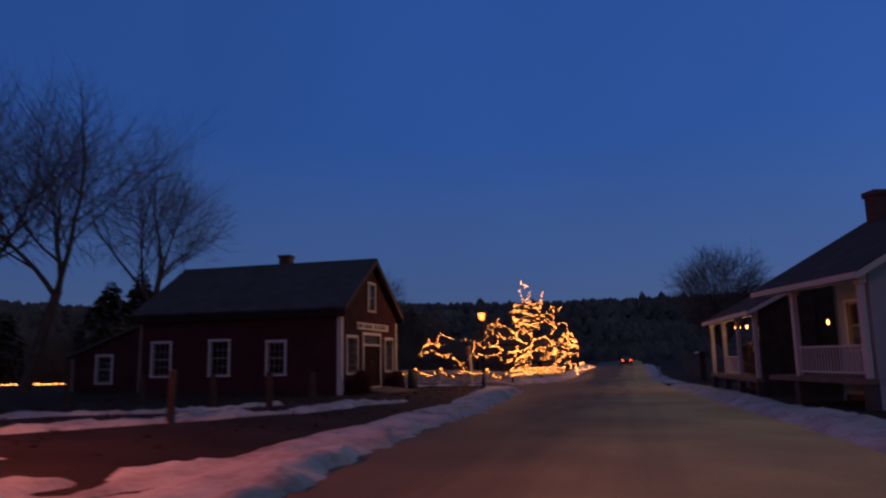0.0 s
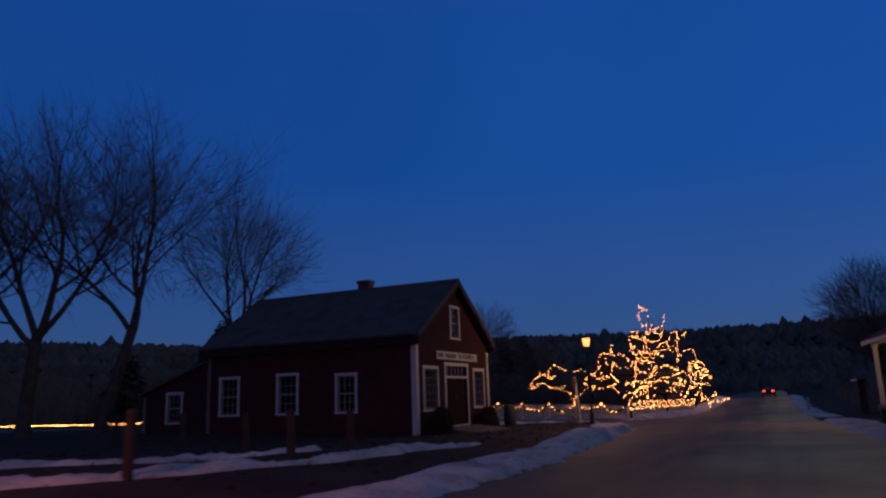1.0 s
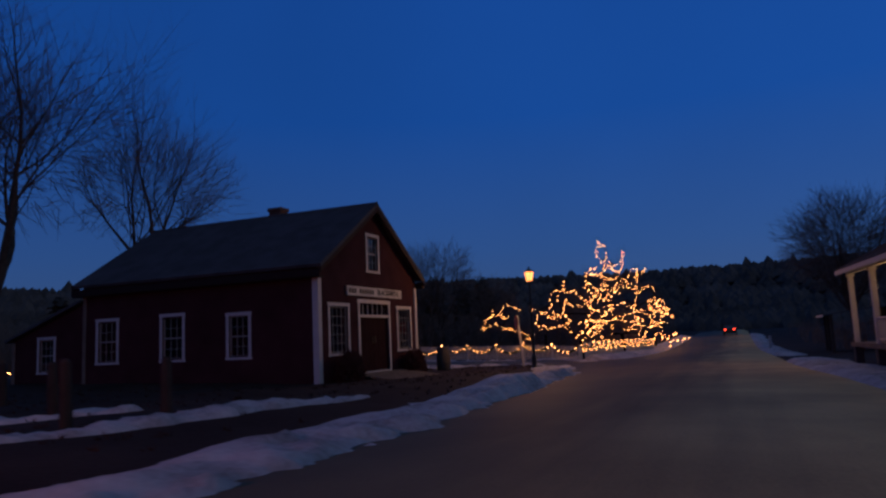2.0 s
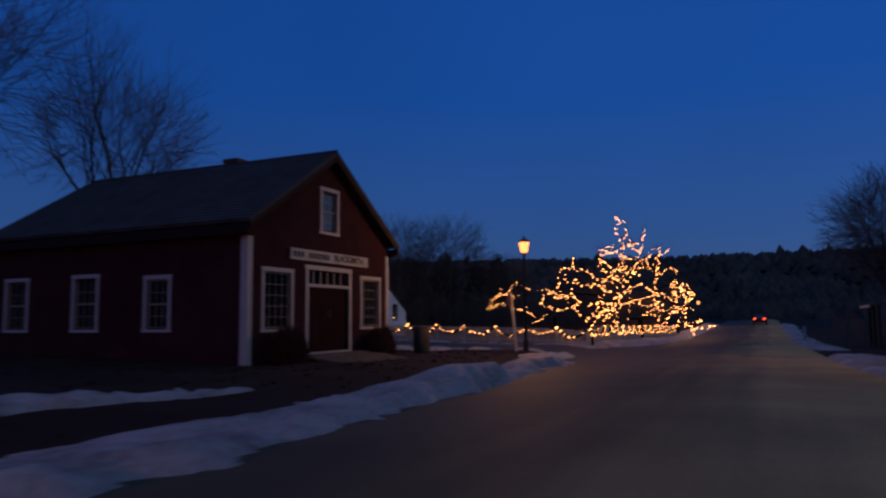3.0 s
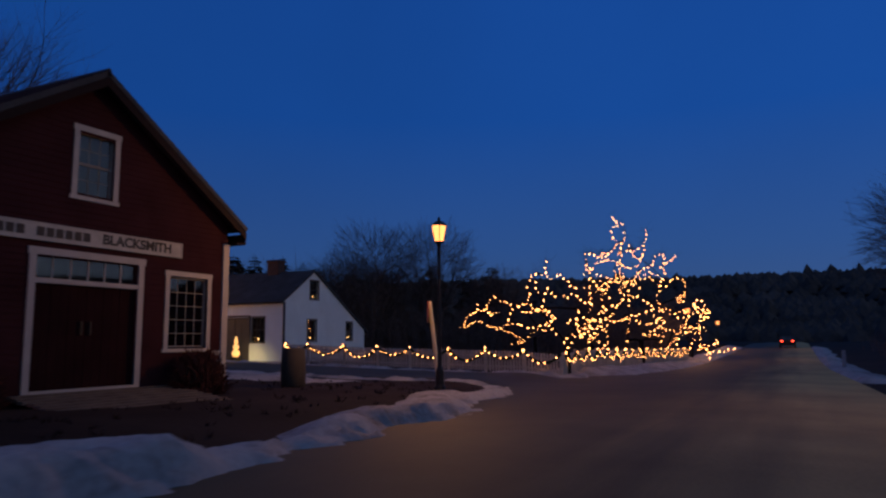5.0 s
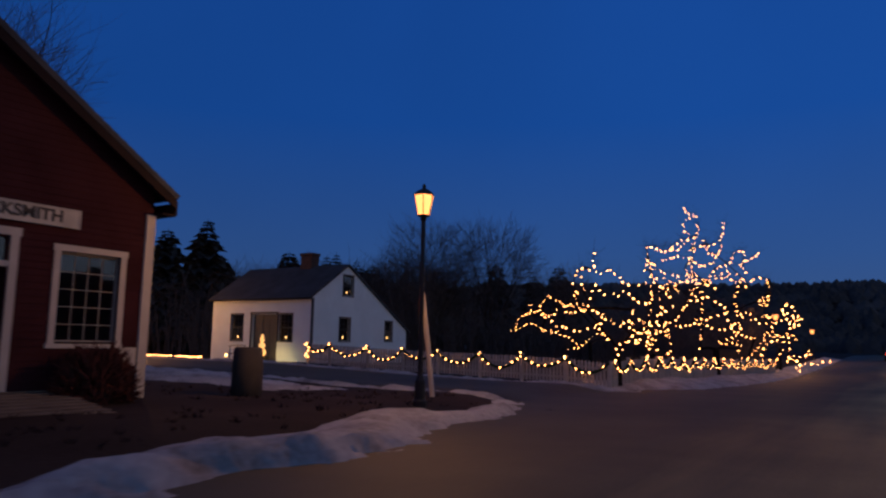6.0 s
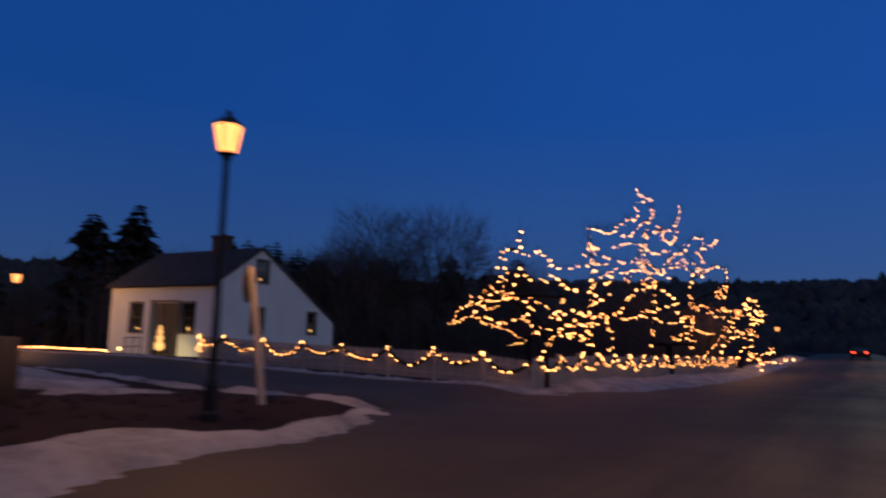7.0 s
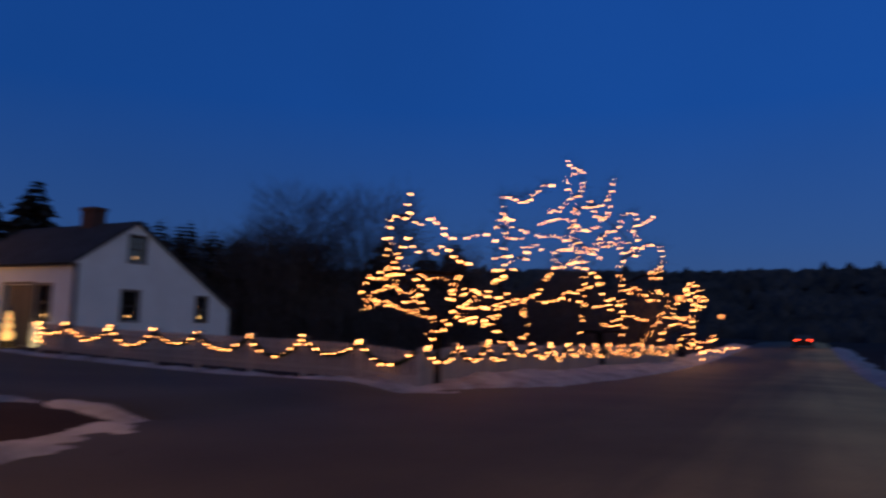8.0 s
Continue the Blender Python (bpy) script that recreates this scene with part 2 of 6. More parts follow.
def frame_bm(m, u0, u1, v0, v1, w, d, z=0.0, sill=0.0, head=0.0):
    """A casing of four boards round an opening; sill and head make those two stand out at the ends."""
    bm = bmesh.new()
    for a, b, c, e in ((u0 - w, u0, v0, v1), (u1, u1 + w, v0, v1), (u0 - w - head, u1 + w + head, v1, v1 + w), (u0 - w - sill, u1 + w + sill, v0 - w * 0.7, v0)):
        prism(bm, [(a, c), (b, c), (b, e), (a, e)], m @ Matrix.Translation((0, 0, z)), d)
    bmesh.ops.recalc_face_normals(bm, faces=bm.faces)
    return bm


def tube(bm, pts, radii, sides=6, tip=True):
    """A tapering round limb through the points."""
    rings = []
    side = None
    for i, p in enumerate(pts):
        a = pts[max(0, i - 1)]
        b = pts[min(len(pts) - 1, i + 1)]
        d = (Vector(b) - Vector(a))
        d = d.normalized() if d.length > 1e-6 else Vector((0, 0, 1))
        if side is None:
            side = d.orthogonal().normalized()
        side = (side - d * side.dot(d))
        side = side.normalized() if side.length > 1e-5 else d.orthogonal().normalized()
        up = d.cross(side)
        rings.append([bm.verts.new(Vector(p) + radii[i] * (math.cos(k * math.tau / sides) * side + math.sin(k * math.tau / sides) * up)) for k in range(sides)])
    for r, s in zip(rings, rings[1:]):
        for k in range(sides):
            bm.faces.new((r[k], r[(k + 1) % sides], s[(k + 1) % sides], s[k]))
    if tip:
        bm.faces.new(rings[0][::-1])
        bm.faces.new(rings[-1])
    return bm


def lathe(bm, profile, sides=12, at=(0, 0, 0)):
    """A turned shape from (radius, height) pairs."""
    rings = [[bm.verts.new((at[0] + r * math.cos(k * math.tau / sides), at[1] + r * math.sin(k * math.tau / sides), at[2] + z)) for k in range(sides)] for r, z in profile]
    for r, s in zip(rings, rings[1:]):
        for k in range(sides):
            bm.faces.new((r[k], r[(k + 1) % sides], s[(k + 1) % sides], s[k]))
    bm.faces.new(rings[0][::-1])
    bm.faces.new(rings[-1])
    return bm


def ss(a, b, x):
    t = min(1.0, max(0.0, (x - a) / (b - a)))
    return t * t * (3 - 2 * t)


# ---- ground, roads and snow ----
def road_z(y):
    y = max(-80.0, min(y, 170.0))
    return -0.275 - 0.014 * y + 2.2 * ss(66, 160, y)


def left_edge(y):
    return -3.6 - 0.9 * ss(2, 12, y) - 0.8 * ss(14, 30, y) - 1.6 * ss(28, 40, y) + 0.45 * ss(54, 62, y)


def right_edge(y):
    return 2.55 - 0.5 * ss(8, 26, y) - 0.65 * ss(24, 38, y) - 0.3 * ss(38, 70, y)


def verge_edge(y):
    """Left edge of the asphalt, rounded off into the side road."""
    return left_edge(y) - 1.6 * ss(38.3, 42.6, y) * (1 - ss(50.5, 55.0, y))


def ground_z(x, y):
    z = road_z(y)
    e = verge_edge(y)
    z += 0.2 * ss(min(-5.5, e + 0.1), min(-8.5, e - 1.5), x) + 0.3 * ss(-11, -26, x) * ss(-44, -36, x) * ss(20, 30, y) + 0.08 * ss(2.6, 5, x)
    d = math.hypot(x, y - 20)
    hill = ss(230, 430, d) * (30.8 + 8 * noise.noise((x / 160, y / 160, 3.0)) + 6 * ss(0, 300, x))
    near = 0.06 * noise.noise((x * 0.35, y * 0.35, 0.0)) * ss(2.0, 3.5, abs(x + 1.2 + 0.02 * y) - 2)
    side = 1 - ss(41.0, 42.5, y) * (1 - ss(49.5, 50.5, y)) if x < -4 else 1.0
    return z + hill + near * side


def axis(spans):
    out = []
    for a, b, n in spans:
        out += [a + (b - a) * i / n for i in range(n)]
    return out + [spans[-1][1]]


def sheet(xs, ys, height, keep=lambda x, y: True):
    verts = [(x, y, height(x, y)) for y in ys for x in xs]
    w = len(xs)
    faces = []
    for j in range(len(ys) - 1):
        for i in range(w - 1):
            if keep((xs[i] + xs[i + 1]) / 2, (ys[j] + ys[j + 1]) / 2):
                faces.append((j * w + i, j * w + i + 1, (j + 1) * w + i + 1, (j + 1) * w + i))
    me = bpy.data.meshes.new("sheet")
    me.from_pydata(verts, [], faces)
    me.polygons.foreach_set("use_smooth", [True] * len(faces))
    return me


gx = axis([(-900, -120, 26), (-120, -40, 40), (-40, 14, 108), (14, 60, 24), (60, 900, 28)])
gy = axis([(-700, -60, 20), (-60, -6, 27), (-6, 62, 136), (62, 140, 40), (140, 600, 46), (600, 1200, 10)])
me = sheet(gx, gy, lambda x, y: ground_z(x, y) - 0.02)
me.materials.append(M_SOIL)
tagged(new("ground", me), "brown dead grass and soil of the village verge", "ground", kind="structure")


def road_height(x, y):
    crown = 0.03 * (1 - min(1, abs(x + 1.2) / 4) ** 2)
    return road_z(y) + crown + 0.012 * noise.noise((x * 0.8, y * 0.25, 5))


ry = axis([(-80, 0, 40), (0, 70, 140), (70, 230, 64)])
verts, faces = [], []
for y in ry:
    a, b = verge_edge(y) - 0.15, right_edge(y) + 0.15
    for i in range(13):
        x = a + (b - a) * i / 12
        verts.append((x, y, road_height(x, y) + 0.03))
for j in range(len(ry) - 1):
    for i in range(12):
        k = j * 13 + i
        faces.append((k, k + 1, k + 14, k + 13))
me = bpy.data.meshes.new("road")
me.from_pydata(verts, [], faces)
me.polygons.foreach_set("use_smooth", [True] * len(faces))
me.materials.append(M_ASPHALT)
tagged(new("road", me), "grey-brown worn asphalt of the village road", "road", kind="structure")

# the side road that leaves between the forge and the lit garden
sx = axis([(-90, -30, 30), (-30, -5.0, 100)])
sy = axis([(40.0, 51.0, 22)])


def side_z(x, y):
    near, far = side_near(x), side_far(x)
    inside = min(y - near, far - y)
    return ground_z(x, y) + 0.035 - 0.25 * ss(0.15, -0.6, inside) - 0.07 * ss(-8.4, -7.4, x)


def side_near(x):
    return 42.3 - 3.2 * ss(-8.8, -6.2, x) + 0.25 * math.sin(x * 0.6)


def side_far(x):
    return 48.9 + 1.2 * ss(-9.5, -7, x) + 0.2 * math.sin(x * 0.45)


me = sheet(sx, sy, side_z)
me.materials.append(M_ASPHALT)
tagged(new("side_road", me), "dark asphalt side road meeting the main road", "road", kind="structure")


# thawing bands of snow on the yard before the forge: x, y and half width along each
BANDS = (((-20.0, 8.0, 1.1), (-14.9, 12.9, 0.95), (-11.9, 16.2, 0.6), (-10.4, 18.0, 0.25)),
         ((-11.2, 8.5, 0.55), (-9.5, 12.2, 0.5), (-8.6, 15.6, 0.5), (-8.1, 19.0, 0.42), (-7.7, 21.8, 0.2)))


def in_band(band, x, y):
    """How far inside a band a place lies, from 0 at its rim to 1 on its line."""
    best = 0.0
    for (x0, y0, w0), (x1, y1, w1) in zip(band, band[1:]):
        t = min(1.0, max(0.0, ((x - x0) * (x1 - x0) + (y - y0) * (y1 - y0)) / ((x1 - x0) ** 2 + (y1 - y0) ** 2)))
        best = max(best, 1 - math.hypot(x - x0 - t * (x1 - x0), y - y0 - t * (y1 - y0)) / (w0 + t * (w1 - w0)))
    return best


def snow_depth(x, y):
    """Thickness of the ploughed banks and of the thawing strips on the grass; below zero there is none."""
    n1 = noise.noise((x * 0.9, y * 0.5, 1.0))
    n2 = noise.noise((x * 2.4, y * 1.6, 4.0))
    n3 = noise.noise((x * 6.0, y * 5.0, 8.0))
    n4 = noise.noise((x * 11.0, y * 8.0, 15.0))
    rough = 0.10 * n1 + 0.08 * n2 + 0.06 * n3 + 0.035 * n4
    h = -0.14

    def lay(k, top):
        return -0.14 + k * (0.14 + top + rough) if k > 0.02 else -0.14

    # bank along the left edge of the road, up to the corner of the side road
    d = verge_edge(y) - x + 0.22 * n2 + 0.16 * n3 + 0.32 * (1 - ss(24, 31, y)) + 0.18 * ss(22, 17, y) + 0.5 * ss(31, 33, y) * (1 - ss(33.5, 36.5, y)) + 0.3 * ss(36, 38, y)
    if y < 42.6:
        wide = 1.7 + 0.3 * n1 + 0.5 * ss(24, 19, y) - 0.75 * ss(24, 29, y) + 0.5 * ss(32, 33.5, y) - 0.65 * ss(36, 38, y) - 0.2 * ss(39, 41.5, y)
        top = 0.13 + 0.22 * ss(20, 26, y) - (0.16 + 0.22 * ss(0.3, 0.9, d)) * ss(26.6, 27.3, y) * (1 - ss(29.0, 30.0, y)) - 0.13 * ss(29, 31, y) - 0.12 * ss(34, 37, y)
        k = min(ss(-0.3, 0.5, d), ss(wide + 0.6, wide * 0.5, d)) * (1 - ss(41.7, 42.5, y))
        h = max(h, lay(k, top))
    # thin edge of snow along the near side of the side road
    s = side_near(x) - y
    if x < -7.9:
        k = min(ss(-0.25, 0.2, s), ss(0.75 + 0.4 * n1, 0.25, s)) * ss(-27, -15, x) * ss(-8.0, -9.0, x)
        h = max(h, lay(k * 0.9, 0.05))
    # patch of snow past the forge
    h = max(h, lay(ss(2.6, 1.0, math.hypot((x + 18.5) * 0.3, y - 39.6) + 0.8 * n1), 0.06))
    # thawing bands on the yard
    if y < 25:
        for band in BANDS:
            h = max(h, lay(ss(0.0, 0.3, in_band(band, x + 0.25 * n1 + 0.1 * n3, y + 0.15 * n2)), 0.03))
    # broken snow near the start
    if -9.5 < x < -4 and y < 9:
        yard = noise.noise((x * 0.5, y * 0.35, 12.0)) + 0.6 * noise.noise((x * 1.6, y * 1.1, 13.0))
        h = max(h, lay(ss(-0.55, 0.05, yard) * (1 - ss(6.5, 9, y)) * ss(-9.5, -7.6, x + 0.5 * n1), 0.015))
    # verge under the garden fence
    f = y - side_far(x)
    if x < -7.8:
        h = max(h, lay(min(ss(-0.1, 0.25, f), ss(1.0, 0.4, f + 0.3 * n1)), 0.05))
    g = verge_edge(y) - x + 0.2 * n2
    if y > 49.0:
        h = max(h, lay(min(ss(-0.3, 0.3, g), ss(2.6, 1.6, g)) * ss(49, 50.5, y), 0.10))
    # bank along the right edge, broken by a driveway
    r = x - right_edge(y)
    gap = 1 - ss(41.0, 42.2, y) * (1 - ss(50.0, 51.5, y))
    h = max(h, lay(min(ss(-0.2, 0.5, r), ss(2.4 + 0.6 * n1 + 0.8 * ss(25, 30, y) * (1 - ss(40, 44, y)), 0.9, r)) * gap, 0.14))
    return h


snow_x = axis([(-42, -14, 112), (-14, -3.2, 90), (1.0, 6.0, 40)])
snow_y = axis([(-8, 2, 50), (2, 60, 400), (60, 120, 80)])
me = sheet(snow_x, snow_y, lambda x, y: ground_z(x, y) + 0.02 + snow_depth(x, y), lambda x, y: not (-3.3 < x < 1.0) and not (-22.6 < x < -12.2 and 27.3 < y < 34.7))
me.materials.append(M_SNOW)
tagged(new("snow_banks", me), "dirty ploughed snow banks and thawing snow strips on the grass", "snow", kind="stuff")
# ---- windows and doors ----
def sash_window(parent, m, u0, u1, v0, v1, cols, rows, casing=0.11, name="window", trim=None, curtain=None, meet=True):
    """A sash window in an opening of a wall: casing, sash, muntins and panes, as parts of the wall's house. m: u along, v up, third axis into the wall."""
    trim = trim or M_TRIM
    win = part(name, frame_bm(m, u0, u1, v0, v1, casing, 0.045, -0.03, 0.03, 0.02), trim, parent, "white painted window casing")
    bm = frame_bm(m, u0 + 0.045, u1 - 0.045, v0 + 0.06, v1 - 0.045, 0.045, 0.04, 0.05)
    mid = (v0 + v1) / 2
    if meet:
        prism(bm, [(u0, mid - 0.025), (u1, mid - 0.025), (u1, mid + 0.025), (u0, mid + 0.025)], m @ Matrix.Translation((0, 0, 0.045)), 0.05)
    part("sash", bm, M_GRID if trim is M_TRIM else trim, win)
    a, b, c, d = u0 + 0.045, u1 - 0.045, v0 + 0.03, v1 - 0.045
    bm = bmesh.new()
    for i in range(1, cols):
        u = a + (b - a) * i / cols
        prism(bm, [(u - 0.008, c), (u + 0.008, c), (u + 0.008, d), (u - 0.008, d)], m @ Matrix.Translation((0, 0, 0.06)), 0.022)
    for j in range(1, rows):
        v = c + (d - c) * j / rows
        if not (meet and j * 2 == rows):
            prism(bm, [(a, v - 0.008), (b, v - 0.008), (b, v + 0.008), (a, v + 0.008)], m @ Matrix.Translation((0, 0, 0.0605)), 0.021)
    if cols * rows > 1:
        part("glazing_grid", bm, M_GRID if trim is M_TRIM else trim, win, "thin painted glazing grid")
    # panes share one mesh
    pu, pv = (b - a) / cols, (d - c) / rows
    bm = bmesh.new()
    prism(bm, [(-pu / 2 + 0.01, -pv / 2 + 0.01), (pu / 2 - 0.01, -pv / 2 + 0.01), (pu / 2 - 0.01, pv / 2 - 0.01), (-pu / 2 + 0.01, pv / 2 - 0.01)], Matrix(), 0.004)
    bmesh.ops.recalc_face_normals(bm, faces=bm.faces)
    pane_me = mesh_of("pane", bm, M_GLASS)
    for i in range(cols):
        for j in range(rows):
            p = new("pane", pane_me)
            p.parent = win
            p.visible_shadow = False
            tip = Matrix.Rotation(radians(random.uniform(-0.5, 0.5)), 4, "Y") @ Matrix.Rotation(radians(random.uniform(-0.4, 0.4)), 4, "X")
            p.matrix_basis = m @ Matrix.Translation((a + pu * (i + 0.5), c + pv * (j + 0.5), 0.07)) @ tip
    if curtain:
        part("curtain", prism(bmesh.new(), [(u0 - 0.05, v0), (u1 + 0.05, v0), (u1 + 0.05, v1), (u0 - 0.05, v1)], m @ Matrix.Translation((0, 0, 0.35)), 0.01), curtain, win)
    return win


def axes(o, u, v, w):
    """A pose whose axes are u, v and w, at o."""
    return Matrix((( u[0], v[0], w[0], o[0]), (u[1], v[1], w[1], o[1]), (u[2], v[2], w[2], o[2]), (0, 0, 0, 1)))


def slab(bm, a, b, c, d, thick):
    """A roof plane through four corners, thickened downwards."""
    top = [Vector(p) for p in (a, b, c, d)]
    n = (top[1] - top[0]).cross(top[3] - top[0]).normalized()
    if n.z < 0:
        n = -n
    low = [p - n * thick for p in top]
    tv, lv = [bm.verts.new(p) for p in top], [bm.verts.new(p) for p in low]
    bm.faces.new(tv)
    bm.faces.new(lv[::-1])
    for i in range(4):
        j = (i + 1) % 4
        bm.faces.new((tv[j], tv[i], lv[i], lv[j]))
    bmesh.ops.recalc_face_normals(bm, faces=bm.faces)
    return bm


def shingle_roof(a, b, c, d, courses, thick=0.1, lift=0.018):
    """A roof plane a-b (eave) to d-c (ridge) with stepped courses, as one closed body."""
    bm = bmesh.new()
    a, b, c, d = (Vector(p) for p in (a, b, c, d))
    n = (b - a).cross(d - a).normalized()
    n = n if n.z > 0 else -n
    prof = [(0.0, -thick)]
    for k in range(courses):
        prof += [(k / courses, lift), ((k + 1) / courses, 0.002)]
    prof.append((1.0, -thick))
    left = [bm.verts.new(a.lerp(d, s) + n * t) for s, t in prof]
    right = [bm.verts.new(b.lerp(c, s) + n * t) for s, t in prof]
    m = len(prof)
    for i in range(m):
        j = (i + 1) % m
        bm.faces.new((left[i], left[j], right[j], right[i]))
    bm.faces.new(left[::-1])
    bm.faces.new(right)
    bmesh.ops.recalc_face_normals(bm, faces=bm.faces)
    return bm


def clapboards(parent, mat, m, length, height, openings, planes, pitch=0.115, depth=0.016):
    """Lapped boards over a wall, each a wedge of its own, thicker at its lower edge."""
    for k in range(math.ceil(height / pitch)):
        v0, v1 = k * pitch, min(height, (k + 1) * pitch)
        cuts = sorted({0.0, length, *[o[0] for o in openings if o[2] < v1 and o[3] > v0], *[o[1] for o in openings if o[2] < v1 and o[3] > v0]})
        for u0, u1 in zip(cuts, cuts[1:]):
            cu, cv = (u0 + u1) / 2, (v0 + v1) / 2
            if any(o[0] < cu < o[1] and o[2] < cv < o[3] for o in openings):
                continue
            poly = [(u0, v0), (u1, v0), (u1, v1), (u0, v1)]
            for p in planes:
                poly = clip(poly, *p) if poly else poly
            if len(poly) < 3:
                continue
            n = len(poly)
            face = [m @ Vector((u, v, -depth * (1 - 0.75 * (v - v0) / pitch))) for u, v in poly]
            rear = [m @ Vector((u, v, -0.001)) for u, v in poly]
            me = bpy.data.meshes.new("clapboard")
            me.from_pydata([tuple(q) for q in face + rear], [], [tuple(range(n))] + [(i, (i + 1) % n, n + (i + 1) % n, n + i) for i in range(n)])
            me.materials.append(mat)
            board_ob = new("clapboard", me)
            board_ob.parent = parent


def casing(parent, mat, m, u0, u1, v0, v1, w, label):
    """The two side boards, the head and the sill round a doorway."""
    out = m @ Matrix.Translation((0, 0, -0.035))
    for name, a, b, c, e in (("door_jamb", u0 - w, u0, v0, v1), ("door_jamb", u1, u1 + w, v0, v1), ("door_head", u0 - w - 0.03, u1 + w + 0.03, v1, v1 + w), ("door_sill", u0 - w, u1 + w, v0 - 0.06, v0)):
        bm = prism(bmesh.new(), [(a, c), (b, c), (b, e), (a, e)], out, 0.05)
        bmesh.ops.recalc_face_normals(bm, faces=bm.faces)
        part(name, bm, mat, parent, label)


# ---- the red forge ----
FX, FY0, FY1, FB, FE, FR = -12.3, 27.31, 34.70, -0.55, 3.30, 5.64
BX = -22.3
MID = (FY0 + FY1) / 2
forge = thing("blacksmith_shop", (0, 0, 0), "dark red clapboard forge with white trim and dark shingle roof", "building")
front = axes((FX, FY0, FB), (0, 1, 0), (0, 0, 1), (-1, 0, 0))
W, HGT = FY1 - FY0, FR - FB
slope = (FR - FE) / (MID - FY0)
planes = [(-slope, 1, FE - FB), (slope, 1, FE - FB + slope * W)]
f_open = [(28.00 - FY0, 29.16 - FY0, 0.42 - FB, 1.97 - FB), (29.98 - FY0, 32.18 - FY0, -0.30 - FB, 2.12 - FB), (33.0 - FY0, 34.10 - FY0, 0.42 - FB, 1.97 - FB), (30.68 - FY0, 31.48 - FY0, 3.31 - FB, 4.56 - FB)]
part("wall", wall_mesh(front, W, HGT, 0.18, f_open, planes), M_RED, forge)
clapboards(forge, M_RED, front, W, HGT, f_open, planes)
back = axes((BX, FY1, FB), (0, -1, 0), (0, 0, 1), (1, 0, 0))
part("wall", wall_mesh(back, W, HGT, 0.18, [], planes), M_RED, forge)
south = axes((BX, FY0, FB), (1, 0, 0), (0, 0, 1), (0, 1, 0))
s_open = [(a - BX, b - BX, 0.44 - FB, c - FB) for a, b, c in ((-21.57, -20.69, 1.90), (-18.58, -17.70, 1.92), (-15.74, -14.95, 1.81))]
part("wall", wall_mesh(south, FX - BX, FE - FB, 0.18, s_open), M_RED, forge)
clapboards(forge, M_RED, south, FX - BX, FE - FB, s_open, [])
north = axes((FX, FY1, FB), (-1, 0, 0), (0, 0, 1), (0, -1, 0))
part("wall", wall_mesh(north, FX - BX, FE - FB, 0.18, []), M_RED, forge)
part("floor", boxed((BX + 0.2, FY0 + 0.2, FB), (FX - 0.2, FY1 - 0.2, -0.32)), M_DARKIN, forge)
for o, c, r, mt in ((f_open[0], 4, 5, False), (f_open[2], 4, 5, False), (f_open[3], 3, 4, True)):
    sash_window(forge, front, *o, c, r, meet=mt)
for o in s_open:
    sash_window(forge, south, *o, 3, 4)
# roof: two planes with an overhang, courses of shingles
ov, og = 0.32, 0.33
for sgn, y_e in ((1, FY0), (-1, FY1)):
    e_y = y_e - sgn * ov
    e_z = FE - slope * ov + 0.14
    r_z = FR + 0.14
    part("roof", shingle_roof((BX - og, e_y, e_z), (FX + og, e_y, e_z), (FX + og, MID, r_z), (BX - og, MID, r_z), 24), M_ROOF, forge)
    # raking board below the roof edge
    for x in (FX + og - 0.045, BX - og + 0.01):
        m = axes((x, 0, 0), (0, 1, 0), (0, 0, 1), (1, 0, 0))
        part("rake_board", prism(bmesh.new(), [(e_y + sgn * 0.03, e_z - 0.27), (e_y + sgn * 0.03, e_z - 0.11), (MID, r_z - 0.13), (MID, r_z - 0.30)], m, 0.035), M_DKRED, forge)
part("ridge_cap", tube(bmesh.new(), [(BX - og, MID, FR + 0.15), (FX + og, MID, FR + 0.15)], [0.05, 0.05], 6), M_ROOF, forge)
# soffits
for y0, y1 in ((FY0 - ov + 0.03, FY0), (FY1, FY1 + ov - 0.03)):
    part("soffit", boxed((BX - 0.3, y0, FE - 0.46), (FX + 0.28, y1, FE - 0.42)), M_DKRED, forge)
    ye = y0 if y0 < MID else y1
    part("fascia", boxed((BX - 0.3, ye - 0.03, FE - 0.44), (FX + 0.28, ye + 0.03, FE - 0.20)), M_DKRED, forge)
# corner boards
for x0, x1, y0, y1 in ((FX, FX + 0.045, FY0 - 0.04, FY0 + 0.17), (FX - 0.17, FX - 0.002, FY0 - 0.045, FY0 - 0.018), (FX, FX + 0.045, FY1 - 0.15, FY1 + 0.04), (BX - 0.02, BX + 0.15, FY0 - 0.045, FY0 - 0.018)):
    part("corner_board", boxed((x0, y0, FB), (x1, y1, 2.84), 0.006), M_TRIM if x0 > BX + 5 else M_WOOD, forge, "narrow painted corner board")
# door, its casing, transom
du0, du1, dv0, dv1 = f_open[1]
casing(forge, M_TRIM, front, du0, du1, dv0 + 0.02, dv1, 0.13, "white painted door casing")
tz = 1.62 - FB
bm = bmesh.new()
prism(bm, [(du0, tz), (du1, tz), (du1, tz + 0.09), (du0, tz + 0.09)], front @ Matrix.Translation((0, 0, -0.02)), 0.12)
part("transom_bar", bm, M_TRIM, forge)
for i in range(1, 6):
    u = du0 + (du1 - du0) * i / 6
    part("transom_muntin", prism(bmesh.new(), [(u - 0.012, tz + 0.09), (u + 0.012, tz + 0.09), (u + 0.012, dv1), (u - 0.012, dv1)], front @ Matrix.Translation((0, 0, 0.05)), 0.03), M_TRIM, forge)
